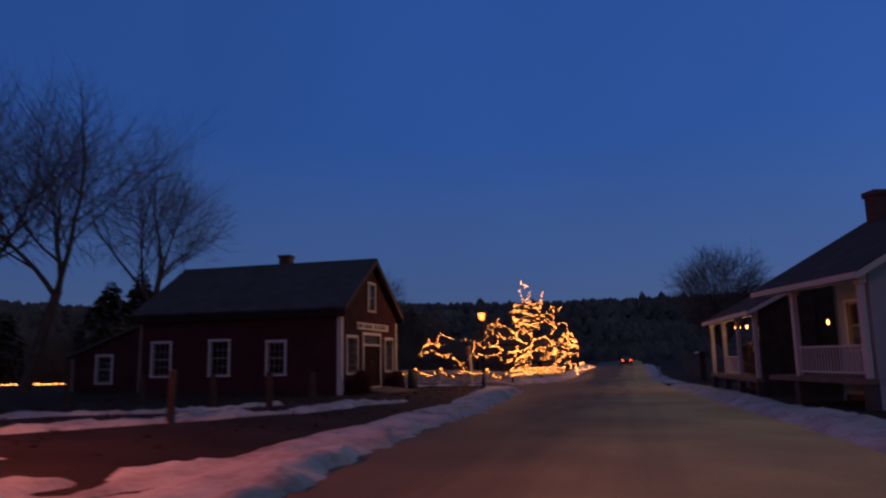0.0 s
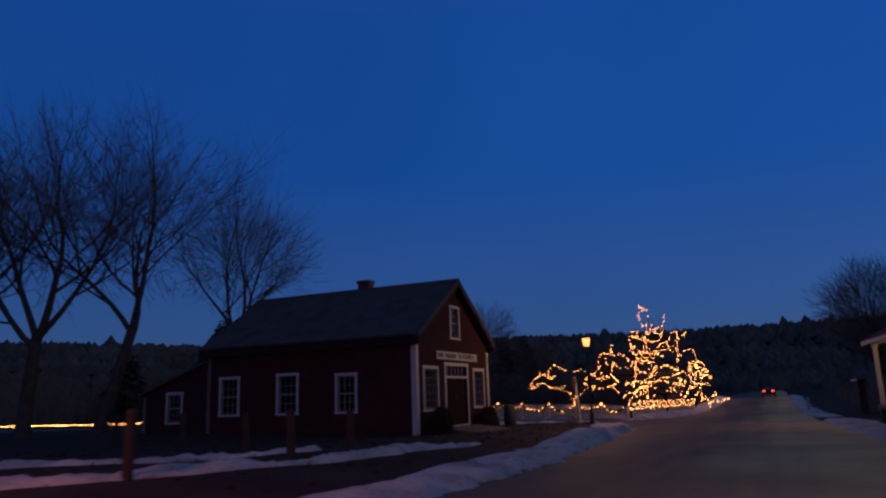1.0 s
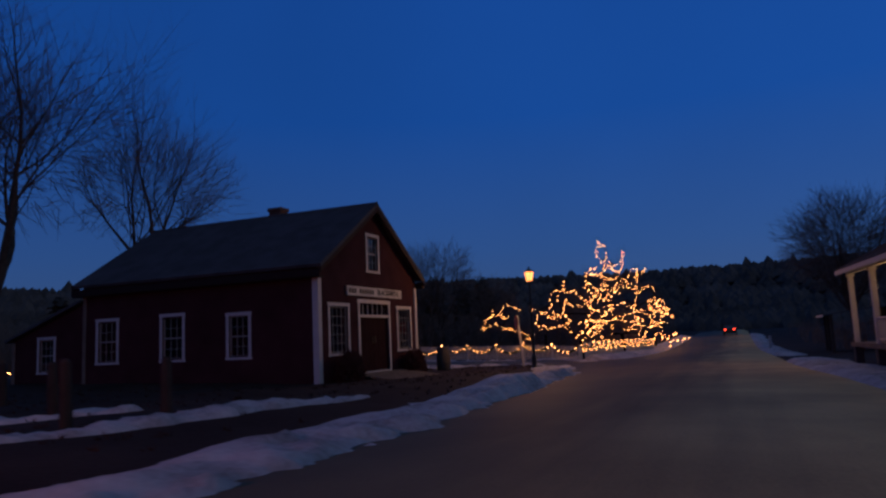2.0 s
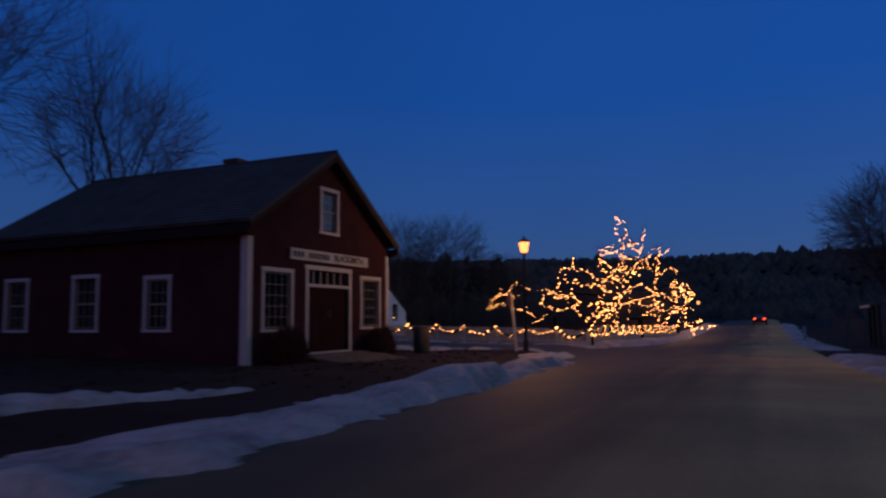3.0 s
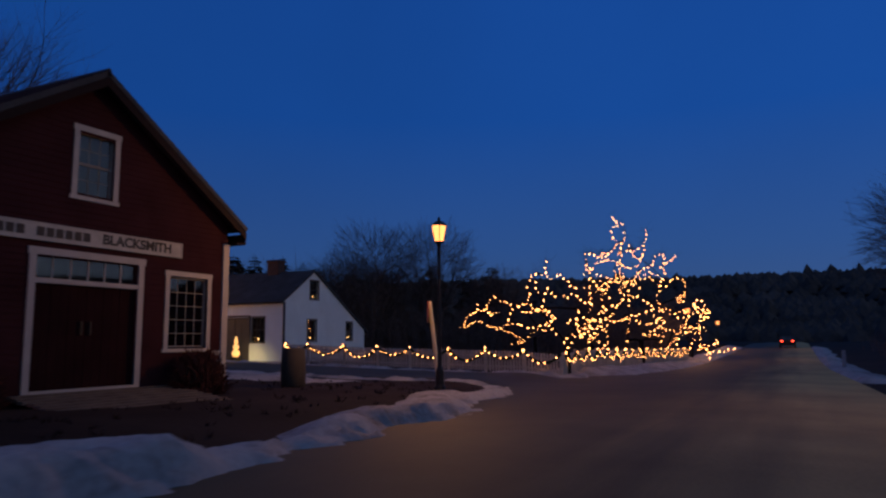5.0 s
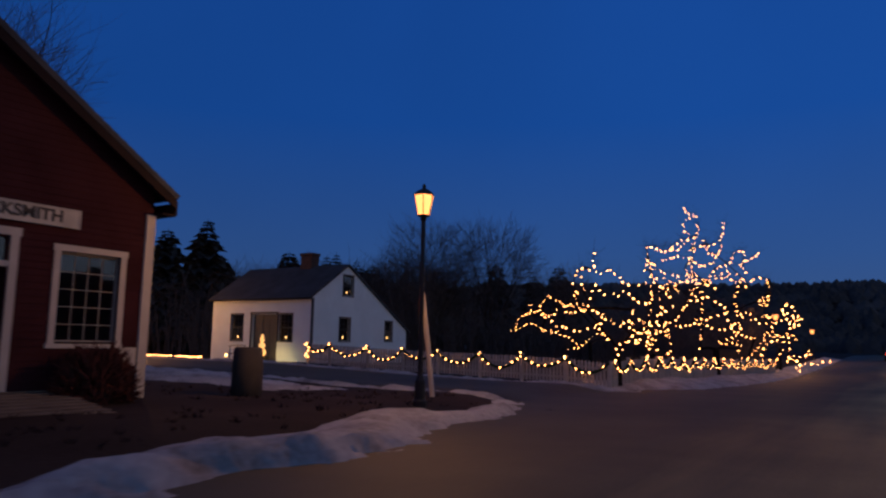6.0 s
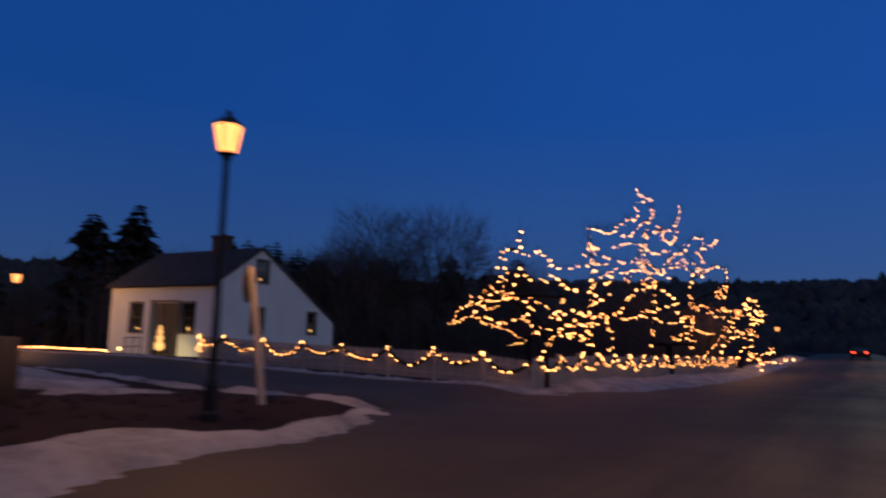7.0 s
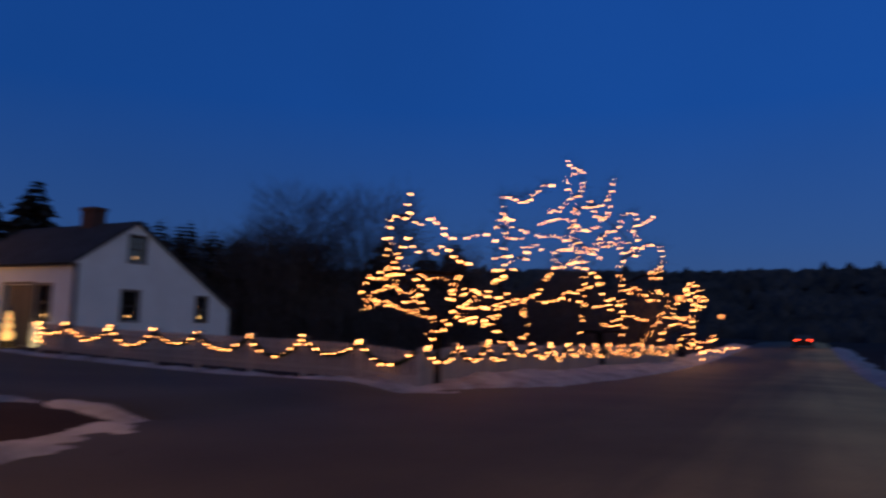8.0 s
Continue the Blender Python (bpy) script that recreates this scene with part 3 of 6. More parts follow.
for i in range(6):
    u0, u1 = du0 + (du1 - du0) * i / 6, du0 + (du1 - du0) * (i + 1) / 6
    p = part("pane", prism(bmesh.new(), [(u0 + 0.01, tz + 0.09), (u1 - 0.01, tz + 0.09), (u1 - 0.01, dv1), (u0 + 0.01, dv1)], front @ Matrix.Translation((0, 0, 0.065)), 0.004), M_GLASS, forge)
    p.visible_shadow = False
for half in (0, 1):
    w = (du1 - du0) / 2
    leaf = None
    for i in range(6):
        u0 = du0 + half * w + i * w / 6 + 0.004
        bm = prism(bmesh.new(), [(u0, dv0 + 0.02), (u0 + w / 6 - 0.008, dv0 + 0.02), (u0 + w / 6 - 0.008, tz), (u0, tz)], front @ Matrix.Translation((0, 0, 0.055 + 0.004 * (i % 2))), 0.04)
        bmesh.ops.recalc_face_normals(bm, faces=bm.faces)
        if leaf is None:
            leaf = part("door_leaf", bm, M_DOORRED, forge, "dark red boarded double door leaf")
        else:
            part("board", bm, M_DOORRED, leaf)
    hx = du0 + w + (-0.12 if half == 0 else 0.07)
    part("handle", prism(bmesh.new(), [(hx, 1.25), (hx + 0.04, 1.25), (hx + 0.04, 1.5), (hx, 1.5)], front @ Matrix.Translation((0, 0, 0.02)), 0.035), M_IRON, leaf, "black iron handle")
# chimney
bm = boxed((-18.4, 33.25, 3.6), (-17.8, 33.8, 6.58), 0.02)
box(bm, (-18.45, 33.2, 6.5), (-17.75, 33.85, 6.66), 0.02)
part("chimney", bm, M_BRICK, forge, "dark brick chimney on the back slope")
# foundation
part("foundation", boxed((BX + 0.02, FY0 + 0.03, FB - 0.45), (FX - 0.03, FY1 - 0.03, FB + 0.002)), M_STONE, forge)
# rear lean-to
lt = axes((-26.0, FY0 + 0.02, FB), (1, 0, 0), (0, 0, 1), (0, 1, 0))
lt_plane = [(-0.34, 1, 1.35 - FB)]
lt_open = [(1.42, 2.18, 0.17 - FB, 1.38 - FB)]
part("leanto_wall", wall_mesh(lt, 3.7, 2.75 - FB, 0.15, lt_open, lt_plane), M_RED, forge)
clapboards(forge, M_RED, lt, 3.7, 2.75 - FB, lt_open, lt_plane)
part("leanto_wall", wall_mesh(axes((-26.0, FY1 - 1.5, FB), (0, -1, 0), (0, 0, 1), (1, 0, 0)), FY1 - FY0 - 1.54, 1.33 - FB, 0.15, []), M_RED, forge)
part("leanto_wall", wall_mesh(axes((-22.3, FY1 - 1.5, FB), (-1, 0, 0), (0, 0, 1), (0, -1, 0)), 3.7, 2.75 - FB, 0.15, [], [(0.34, 1, 2.6 - FB)]), M_RED, forge)
part("leanto_roof", shingle_roof((-26.25, FY0 - 0.2, 1.40), (-26.25, FY1 - 1.3, 1.40), (-22.3, FY1 - 1.3, 2.76), (-22.3, FY0 - 0.2, 2.76), 14, 0.08), M_ROOF, forge)
sash_window(forge, lt, *lt_open[0], 3, 4, 0.10)
part("corner_board", boxed((-26.02, FY0 - 0.03, FB), (-25.86, FY0 + 0.0, 1.30)), M_WOOD, forge)

# name board over the door
board = thing("shop_sign", (FX + 0.03, 31.16, 2.52), "long pale signboard with dark lettering above the forge door", "sign")
part("board", boxed((0, -2.1, -0.155), (0.035, 2.1, 0.155), 0.008), M_SIGNW, board)
bm = bmesh.new()
for lo, hi in (((0, -2.1, 0.13), (0.045, 2.1, 0.16)), ((0, -2.1, -0.16), (0.045, 2.1, -0.13)), ((0, -2.1, -0.13), (0.045, -2.07, 0.13)), ((0, 2.07, -0.13), (0.045, 2.1, 0.13))):
    box(bm, lo, hi)
part("moulding", bm, M_SIGNW, board)


def lettering(text, size, mat, parent, m, name="lettering"):
    cu = bpy.data.curves.new(name, "FONT")
    cu.body, cu.size, cu.extrude, cu.offset = text, size, 0.004, 0.007
    cu.align_x, cu.align_y = "LEFT", "CENTER"
    tmp = bpy.data.objects.new(name, cu)
    me = bpy.data.meshes.new_from_object(tmp)
    bpy.data.objects.remove(tmp)
    me.materials.append(mat)
    ob = new(name, me)
    ob.parent, ob.matrix_basis = parent, m
    return ob


face = axes((0.04, 0, 0), (0, 1, 0), (0, 0, 1), (1, 0, 0))
lettering("BLACKSMITH", 0.255, M_INK, board, face @ Matrix.Translation((0.10, 0.005, 0)) @ Matrix.Diagonal((1.13, 1.05, 1.0, 1.0)))
for a, b in [(-1.98 + 0.185 * i, -1.98 + 0.185 * i + 0.145) for i in (0, 1, 2, 4, 5, 6, 7, 8, 9)]:
    part("lettering_bar", boxed((0.036, a, -0.08), (0.043, b, 0.085), 0.002), M_INK, board)

# small notice by the right window
solo("notice_board", boxed((FX + 0.02, 34.20, 0.04), (FX + 0.045, 34.52, 0.36), 0.004), M_TRIM, "small blank white notice on the red wall", "sign")


def wall_shrub(y0, y1, height, seed):
    """A low leafless shrub against the wall: a dome of fine dark stems."""
    x = FX + 0.42
    z = ground_z(x, (y0 + y1) / 2) - 0.03
    ob = thing("shrub", (x, (y0 + y1) / 2, z), "dense dark red-brown shrub under the forge window", "shrub", "shrubs below the forge windows")
    rnd = random.Random(seed)
    w = (y1 - y0) / 2
    stems, bm = bmesh.new(), bmesh.new()
    for i in range(14):
        a = Vector((rnd.uniform(-0.1, 0.1), rnd.uniform(-0.5, 0.5) * w, 0))
        e = Vector((rnd.uniform(-0.28, 0.3), rnd.uniform(-1, 1) * w * 0.8, height * rnd.uniform(0.5, 0.8)))
        tube(stems, [a, a.lerp(e, 0.5) + Vector((0, 0, 0.08)), e], [0.02, 0.014, 0.008], 5, tip=False)
    for i in range(900):
        u, v = rnd.uniform(0, math.tau), rnd.uniform(0.05, 1)
        s = math.sqrt(1 - v * v * 0.9)
        p = Vector((0.34 * s * math.cos(u), w * s * math.sin(u), height * v)) * rnd.uniform(0.75, 0.98)
        d = (p * 0.5 + Vector((rnd.uniform(-1, 1), rnd.uniform(-1, 1), rnd.uniform(-0.4, 1))) * 0.3).normalized() * rnd.uniform(0.08, 0.2)
        tube(bm, [p - d, p, p + d], [0.012, 0.016, 0.003], 3, tip=False)
    part("stem", stems, M_BARK, ob)
    part("crown", bm, M_SHRUB, ob, "fine dense red-brown twigs")
    return ob


wall_shrub(27.75, 29.35, 1.02, 71)
wall_shrub(32.75, 34.35, 1.0, 72)

# low bench-like wooden step and ramp before the door
ramp_ob = thing("door_ramp", (FX, 31.3, 0), "weathered plank ramp before the forge door", "ramp")
for i in range(9):
    x0 = 0.06 + i * 0.2
    z = -0.33 - 0.03 * i
    part("plank", boxed((x0, -1.75 - 0.03 * (i % 3), z - 0.06), (x0 + 0.185, 1.75 + 0.04 * (i % 2), z), 0.006), M_WOOD, ramp_ob)
for y in (-1.6, 0, 1.6):
    part("bearer", boxed((0.06, y - 0.05, -0.80), (1.6, y + 0.05, -0.58)), M_DKWOOD, ramp_ob)

# weathered stone post near the corner
bm = bmesh.new()
lathe(bm, [(0.36, -0.2), (0.36, 0.55), (0.33, 0.95), (0.30, 1.0), (0.1, 1.01)], 10)
for v in bm.verts:
    v.co.x *= 0.8
    v.co += Vector((noise.noise(v.co * 3) * 0.03, noise.noise(v.co * 3 + Vector((5, 0, 0))) * 0.03, 0))
ob = solo("stone_post", bm, M_STONE, "squat weathered grey stone post on the grass", "post", smooth=True)
ob.matrix_basis = pose(-12.15, 37.1, -0.62)
# ---- the white house ----
HX, HY0, HYA, HY1, HL = -25.4, 53.14, 55.8, 61.3, -32.8
HB, HE, HR, HE2 = -0.75, 2.80, 4.58, 1.25
house = thing("white_house", (0, 0, 0), "white clapboard saltbox house with dark roof and candlelit windows", "house")
s1, s2 = (HR - HE) / (HYA - HY0), (HR - HE2) / (HY1 - HYA)
gable = axes((HX, HY0, HB), (0, 1, 0), (0, 0, 1), (-1, 0, 0))
gp = [(-s1, 1, HE - HB), (s2, 1, HE2 - HB + s2 * (HY1 - HY0))]
g_open = [(2.35, 3.15, 2.95 - HB, 4.05 - HB), (2.15, 2.98, 0.55 - HB, 1.78 - HB), (6.1, 6.75, 0.6 - HB, 1.72 - HB)]
part("wall", wall_mesh(gable, HY1 - HY0, HR - HB, 0.16, g_open, gp), M_WHITE, house)
clapboards(house, M_WHITE, gable, HY1 - HY0, HR - HB, g_open, gp, 0.12, 0.012)
part("wall", wall_mesh(axes((HL, HY1, HB), (0, -1, 0), (0, 0, 1), (1, 0, 0)), HY1 - HY0, HR - HB, 0.16, [], [(s1, 1, HE - HB + s1 * (HY1 - HY0)), (-s2, 1, HE2 - HB)]), M_WHITE, house)
eave = axes((HL, HY0, HB), (1, 0, 0), (0, 0, 1), (0, 1, 0))
e_open = [(1.55, 2.45, 0.5 - HB, 1.9 - HB), (3.15, 4.95, -0.5 - HB, 1.92 - HB), (5.13, 6.10, 0.5 - HB, 1.9 - HB)]
part("wall", wall_mesh(eave, HX - HL, HE - HB, 0.16, e_open), M_WHITE, house)
clapboards(house, M_WHITE, eave, HX - HL, HE - HB, e_open, [], 0.12, 0.012)
part("wall", wall_mesh(axes((HX, HY1, HB), (-1, 0, 0), (0, 0, 1), (0, -1, 0)), HX - HL, HE2 - HB, 0.16, []), M_WHITE, house)
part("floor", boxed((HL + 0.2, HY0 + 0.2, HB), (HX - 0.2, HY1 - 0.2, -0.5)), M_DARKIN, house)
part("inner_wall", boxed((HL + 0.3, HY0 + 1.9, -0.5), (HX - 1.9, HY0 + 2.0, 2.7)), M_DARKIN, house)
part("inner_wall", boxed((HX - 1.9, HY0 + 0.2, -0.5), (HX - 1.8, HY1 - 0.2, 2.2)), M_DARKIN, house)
part("foundation", boxed((HL + 0.02, HY0 + 0.02, HB - 0.4), (HX - 0.02, HY1 - 0.02, HB + 0.002)), M_STONE, house)
M_SASH = material("dark_sash_paint", (0.05, 0.055, 0.055), 0.6, vary=0.2, bump=0.1)
for mm, ops, cr in ((gable, g_open, (2, 4)), (eave, [e_open[0], e_open[2]], (3, 4))):
    for o in ops:
        sash_window(house, mm, *o, *cr, 0.06, trim=M_SASH)
for k, (a, b, c, d, za, zb) in enumerate(((HY0 - 0.3, HYA, HE - s1 * 0.3 + 0.1, HR + 0.1, 0, 0), (HY1 + 0.3, HYA, HE2 - s2 * 0.3 + 0.1, HR + 0.1, 0, 0))):
    q = ((HL - 0.12, a, c), (HX + 0.12, a, c), (HX + 0.12, b, d), (HL - 0.12, b, d))
    part("roof", shingle_roof(*q, 18 if k == 0 else 32, 0.09), M_ROOF, house)
part("chimney", box(boxed((-28.6, HYA - 0.3, HR - 0.3), (-27.75, HYA + 0.3, HR + 0.75), 0.02), (-28.65, HYA - 0.35, HR + 0.66), (-27.7, HYA + 0.35, HR + 0.82), 0.02), M_BRICK, house, "square brick chimney")
part("corner_board", boxed((HX - 0.02, HY0 - 0.035, HB), (HX + 0.03, HY0 + 0.13, HE - 0.1)), M_SASH, house, "dark painted corner board")
# door with its recess, and a tall candle-tree decoration on the step
dd = axes((HL, HY0 + 0.12, HB), (1, 0, 0), (0, 0, 1), (0, 1, 0))
door = part("front_door", prism(bmesh.new(), [(3.95, 0.26), (4.9, 0.26), (4.9, 2.62), (3.95, 2.62)], dd, 0.05), M_SASH, house, "dark panelled front door")
for u0, u1, v0, v1 in ((4.03, 4.38, 0.45, 1.2), (4.48, 4.83, 0.45, 1.2), (4.03, 4.38, 1.35, 2.4), (4.48, 4.83, 1.35, 2.4)):
    part("panel", prism(bmesh.new(), [(u0, v0), (u1, v0), (u1, v1), (u0, v1)], dd @ Matrix.Translation((0, 0, -0.02)), 0.03), M_SASH, door)
side_light = part("sidelight", prism(bmesh.new(), [(3.2, 0.26), (3.9, 0.26), (3.9, 2.62), (3.2, 2.62)], dd, 0.05), M_SASH, house, "dark panelled side of the doorway")
for v0, v1 in ((0.45, 1.2), (1.35, 2.4)):
    part("panel", prism(bmesh.new(), [(3.3, v0), (3.8, v0), (3.8, v1), (3.3, v1)], dd @ Matrix.Translation((0, 0, -0.02)), 0.03), M_SASH, side_light)
casing(house, M_SASH, eave, 3.15, 4.95, 0.25, 2.67, 0.1, "dark painted door casing")
part("door_step", boxed((HL + 3.0, HY0 - 1.1, HB - 0.3), (HL + 5.1, HY0 - 0.02, -0.52), 0.02), M_STONE, house)


def candle(x, y, z):
    ob = thing("window_candle", (x, y, z), "small electric candle glowing on a window sill", "candle", "candles in the house windows")
    part("stick", lathe(bmesh.new(), [(0.04, 0), (0.04, 0.02), (0.014, 0.03), (0.014, 0.16)], 8), M_TRIM, ob)
    part("bulb", lathe(bmesh.new(), [(0.012, 0.16), (0.024, 0.18), (0.027, 0.20), (0.016, 0.235), (0.004, 0.26)], 8), M_CANDLE, ob)
    return ob


for u, v in ((2.75, 2.95), (2.55, 0.55), (6.42, 0.6)):
    candle(HX - 0.10, HY0 + u, v)
for u in (2.0, 5.6):
    candle(HL + u, HY0 + 0.10, 0.5)

ornament = thing("lit_ornament", (HL + 4.75, HY0 - 0.72, -0.30), "glowing cream three-ball ornament on a stand beside the house door", "ornament")
M_SOFT = glow("soft_lamp", (1.0, 0.56, 0.18), 1.0)
for r, z in ((0.22, 0.22), (0.165, 0.57), (0.12, 0.84)):
    bm = bmesh.new()
    bmesh.ops.create_icosphere(bm, subdivisions=3, radius=r, matrix=Matrix.Translation((0, 0, z)))
    part("ball", bm, M_SOFT, ornament, smooth=True)
part("cap", lathe(bmesh.new(), [(0.12, 0.96), (0.11, 0.985), (0.075, 1.0), (0.065, 1.12), (0.02, 1.14)], 12), M_SOFT, ornament)
part("stand", boxed((-0.22, -0.22, -0.24), (0.22, 0.22, 0.004), 0.02), M_DKWOOD, ornament, "dark wooden box stand")
# a small flood lamp added on the ground to carry the ornament's glow onto the wall
flood = thing("flood_lamp", (HL + 5.6, HY0 - 1.7, ground_z(HL + 5.6, HY0 - 1.7)), "added small black flood lamp on a spike for the warm glow on the house wall", "lamp")
part("spike", tube(bmesh.new(), [(0, 0, -0.15), (0, 0, 0.12)], [0.012, 0.012], 6), M_IRON, flood)
bm = lathe(bmesh.new(), [(0.03, -0.07), (0.05, -0.05), (0.065, 0.05), (0.055, 0.05), (0.02, 0.03)], 12)
bmesh.ops.transform(bm, matrix=pose(0, 0, 0.17, -50, 0, 0), verts=bm.verts)
part("housing", bm, M_IRON, flood)
la = bpy.data.lights.new("flood_light", "SPOT")
la.color, la.energy, la.shadow_soft_size, la.spot_size, la.spot_blend = (1.0, 0.68, 0.26), 75.0, 0.05, radians(140), 1.0
lo = new("flood_light", la)
lo.parent, lo.matrix_basis = flood, pose(0, 0.06, 0.24, 62, 0, 10)

rail = thing("step_railing", (HL + 2.7, HY0 - 1.0, -0.6), "black iron railing at the house steps", "railing")
for x in (0.0, 0.55, 1.1):
    part("post", tube(bmesh.new(), [(x, 0, -0.1), (x, 0, 0.85)], [0.02, 0.02], 6), M_IRON, rail)
for z in (0.45, 0.85):
    part("rail", tube(bmesh.new(), [(-0.1, 0, z - 0.05), (0.55, 0, z + 0.02), (1.2, 0, z)], [0.018] * 3, 6), M_IRON, rail)

path_lamp = thing("path_lamp", (HL + 3.0, HY0 - 1.5, ground_z(HL + 3, HY0 - 1.5)), "low lantern glowing on the ground by the steps", "lamp")
part("stem", lathe(bmesh.new(), [(0.02, -0.1), (0.02, 0.18), (0.06, 0.19), (0.06, 0.20)], 8), M_IRON, path_lamp)
part("bulb", lathe(bmesh.new(), [(0.05, 0.20), (0.065, 0.26), (0.05, 0.33), (0.01, 0.35)], 8), M_CANDLE, path_lamp)

# ---- strings of lights ----
bulb_bm = bmesh.new()
bmesh.ops.create_icosphere(bulb_bm, subdivisions=1, radius=0.0255)
BULB_ME = mesh_of("bulb", bulb_bm, M_BULB)
big_bm = bmesh.new()
bmesh.ops.create_icosphere(big_bm, subdivisions=1, radius=0.044)
BIG_ME = mesh_of("bulb", big_bm, M_BULB)


def resample(pts, step):
    pts = [Vector(p) for p in pts]
    out, carry = [pts[0]], 0.0
    for a, b in zip(pts, pts[1:]):
        d = (b - a).length
        s = step - carry
        while s <= d:
            out.append(a.lerp(b, s / d))
            s += step
        carry = d - (s - step)
    return out


def smooth_path(pts, n=6):
    """A Catmull-Rom curve through the points."""
    p = [Vector(q) for q in pts]
    p = [p[0] * 2 - p[1]] + p + [p[-1] * 2 - p[-2]]
    out = []
    for i in range(1, len(p) - 2):
        for k in range(n):
            t = k / n
            out.append(0.5 * (2 * p[i] + (p[i + 1] - p[i - 1]) * t + (2 * p[i - 1] - 5 * p[i] + 4 * p[i + 1] - p[i + 2]) * t * t + (3 * p[i] - p[i - 1] - 3 * p[i + 1] + p[i + 2]) * t ** 3))
    return out + [p[-2]]


def light_string(pts, rnd, step=0.24, wobble=0.05, label="string of warm white bulbs wound along a bare branch", group="light strings in the trees", me=None):
    line = [p + Vector((rnd.uniform(-1, 1), rnd.uniform(-1, 1), rnd.uniform(-1, 1))) * wobble for p in resample(smooth_path(pts), step)]
    if len(line) < 2:
        return None
    ob = thing("light_string", tuple(line[0]), label, "string lights", group)
    base = line[0]
    part("wire", tube(bmesh.new(), [p - base for p in line], [0.0035] * len(line), 3), M_CABLE, ob)
    for p in line:
        b = new("bulb", me or BULB_ME)
        b.parent = ob
        b.matrix_basis = Matrix.Translation(p - base + Vector((0, 0, -0.055))) @ Matrix.Scale(rnd.uniform(0.55, 1.2), 4)
    return ob


# ---- trees ----
def grow(bm, twigs, p, d, r, length, depth, rnd, up=0.25, spread=0.6, kids=(2, 4)):
    """One limb and, from it, thinner ones; the last generations go into the twig mesh."""
    n = 5 if depth > 1 else 3
    pts, q, v = [p], Vector(p), Vector(d).normalized()
    for i in range(n):
        v = (v + Vector((rnd.uniform(-1, 1), rnd.uniform(-1, 1), rnd.uniform(-0.6, 1) * 0.8)) * 0.17 + Vector((0, 0, up * 0.12))).normalized()
        q = q + v * length / n
        pts.append(q.copy())
    end = r * (0.55 if depth > 0 else 0.2)
    radii = [r + (end - r) * i / n for i in range(n + 1)]
    tube(bm if depth > 1 else twigs, pts, radii, 7 if r > 0.08 else (5 if depth > 1 else 3), tip=False)
    if depth <= 0:
        return
    for k in range(rnd.randint(*kids)):
        f = rnd.uniform(0.35, 1.0)
        i = min(n - 1, int(f * n))
        at = pts[i].lerp(pts[i + 1], f * n - i)
        side = Vector((rnd.uniform(-1, 1), rnd.uniform(-1, 1), rnd.uniform(-0.2, 0.7))).normalized()
        nd = (v * (1 - spread) + side * spread + Vector((0, 0, up * 0.4))).normalized()
        grow(bm, twigs, at, nd, radii[i] * rnd.uniform(0.4, 0.62), length * rnd.uniform(0.6, 0.85), depth - 1, rnd, up, spread, kids)
    grow(bm, twigs, pts[-1], v, end, length * rnd.uniform(0.65, 0.85), depth - 1, rnd, up, spread, kids)


def bare_tree(name, x, y, height, seed, label, trunk_r=0.25, forks=3, depth=4, lean=(0, 0), up=0.3, spread=0.6, group="", kids=(2, 3), first=0.28, fine=0):
    rnd = random.Random(seed)
    z = ground_z(x, y) - 0.15
    ob = thing(name, (x, y, z), label, "tree", group)
    bm, tw = bmesh.new(), bmesh.new()
    stem = height * first
    top = Vector((lean[0] * stem, lean[1] * stem, stem))
    pts = [Vector((0, 0, 0)), top * 0.15, top * 0.5, top]
    tube(bm, pts, [trunk_r * 1.5, trunk_r * 1.08, trunk_r, trunk_r * 0.85], 9, tip=False)
    for k in range(forks):
        a = k * math.tau / forks + rnd.uniform(-0.5, 0.5)
        d = Vector((math.cos(a) * spread, math.sin(a) * spread, 1.0))
        grow(bm, tw, top * rnd.uniform(0.85, 1.0), d, trunk_r * rnd.uniform(0.5, 0.7), height * 0.27, depth, rnd, up, spread, kids)
    # the finest spray of the crown
    low, reach = height * (first + 0.08), height * 0.40
    for k in range(fine):
        d = Vector((rnd.gauss(0, 1), rnd.gauss(0, 1), rnd.gauss(0, 1))).normalized()
        p = Vector((d.x * reach, d.y * reach, (height - low) * 0.5 * d.z)) * rnd.uniform(0.3, 1.0) ** 0.6 * (1 + 0.25 * noise.noise(d * 2.2 + Vector((seed, 0, 0)))) + Vector((top.x, top.y, (height + low) / 2))
        e = (d + Vector((rnd.uniform(-1, 1), rnd.uniform(-1, 1), rnd.uniform(-0.3, 1))) * 0.7) * height * rnd.uniform(0.03, 0.06)
        b = e.cross(Vector((rnd.uniform(-1, 1), rnd.uniform(-1, 1), 1))).normalized() * e.length * 0.35
        tube(tw, [p - e, p, p + e], [height * 0.0011, height * 0.0008, 0.003], 3, tip=False)
        tube(tw, [p, p + e * 0.5 + b], [height * 0.0007, 0.003], 3, tip=False)
    part("trunk", bm, M_BARK, ob, smooth=True)
    part("crown", tw, M_TWIG, ob, "leafless fine twigs")
    return ob


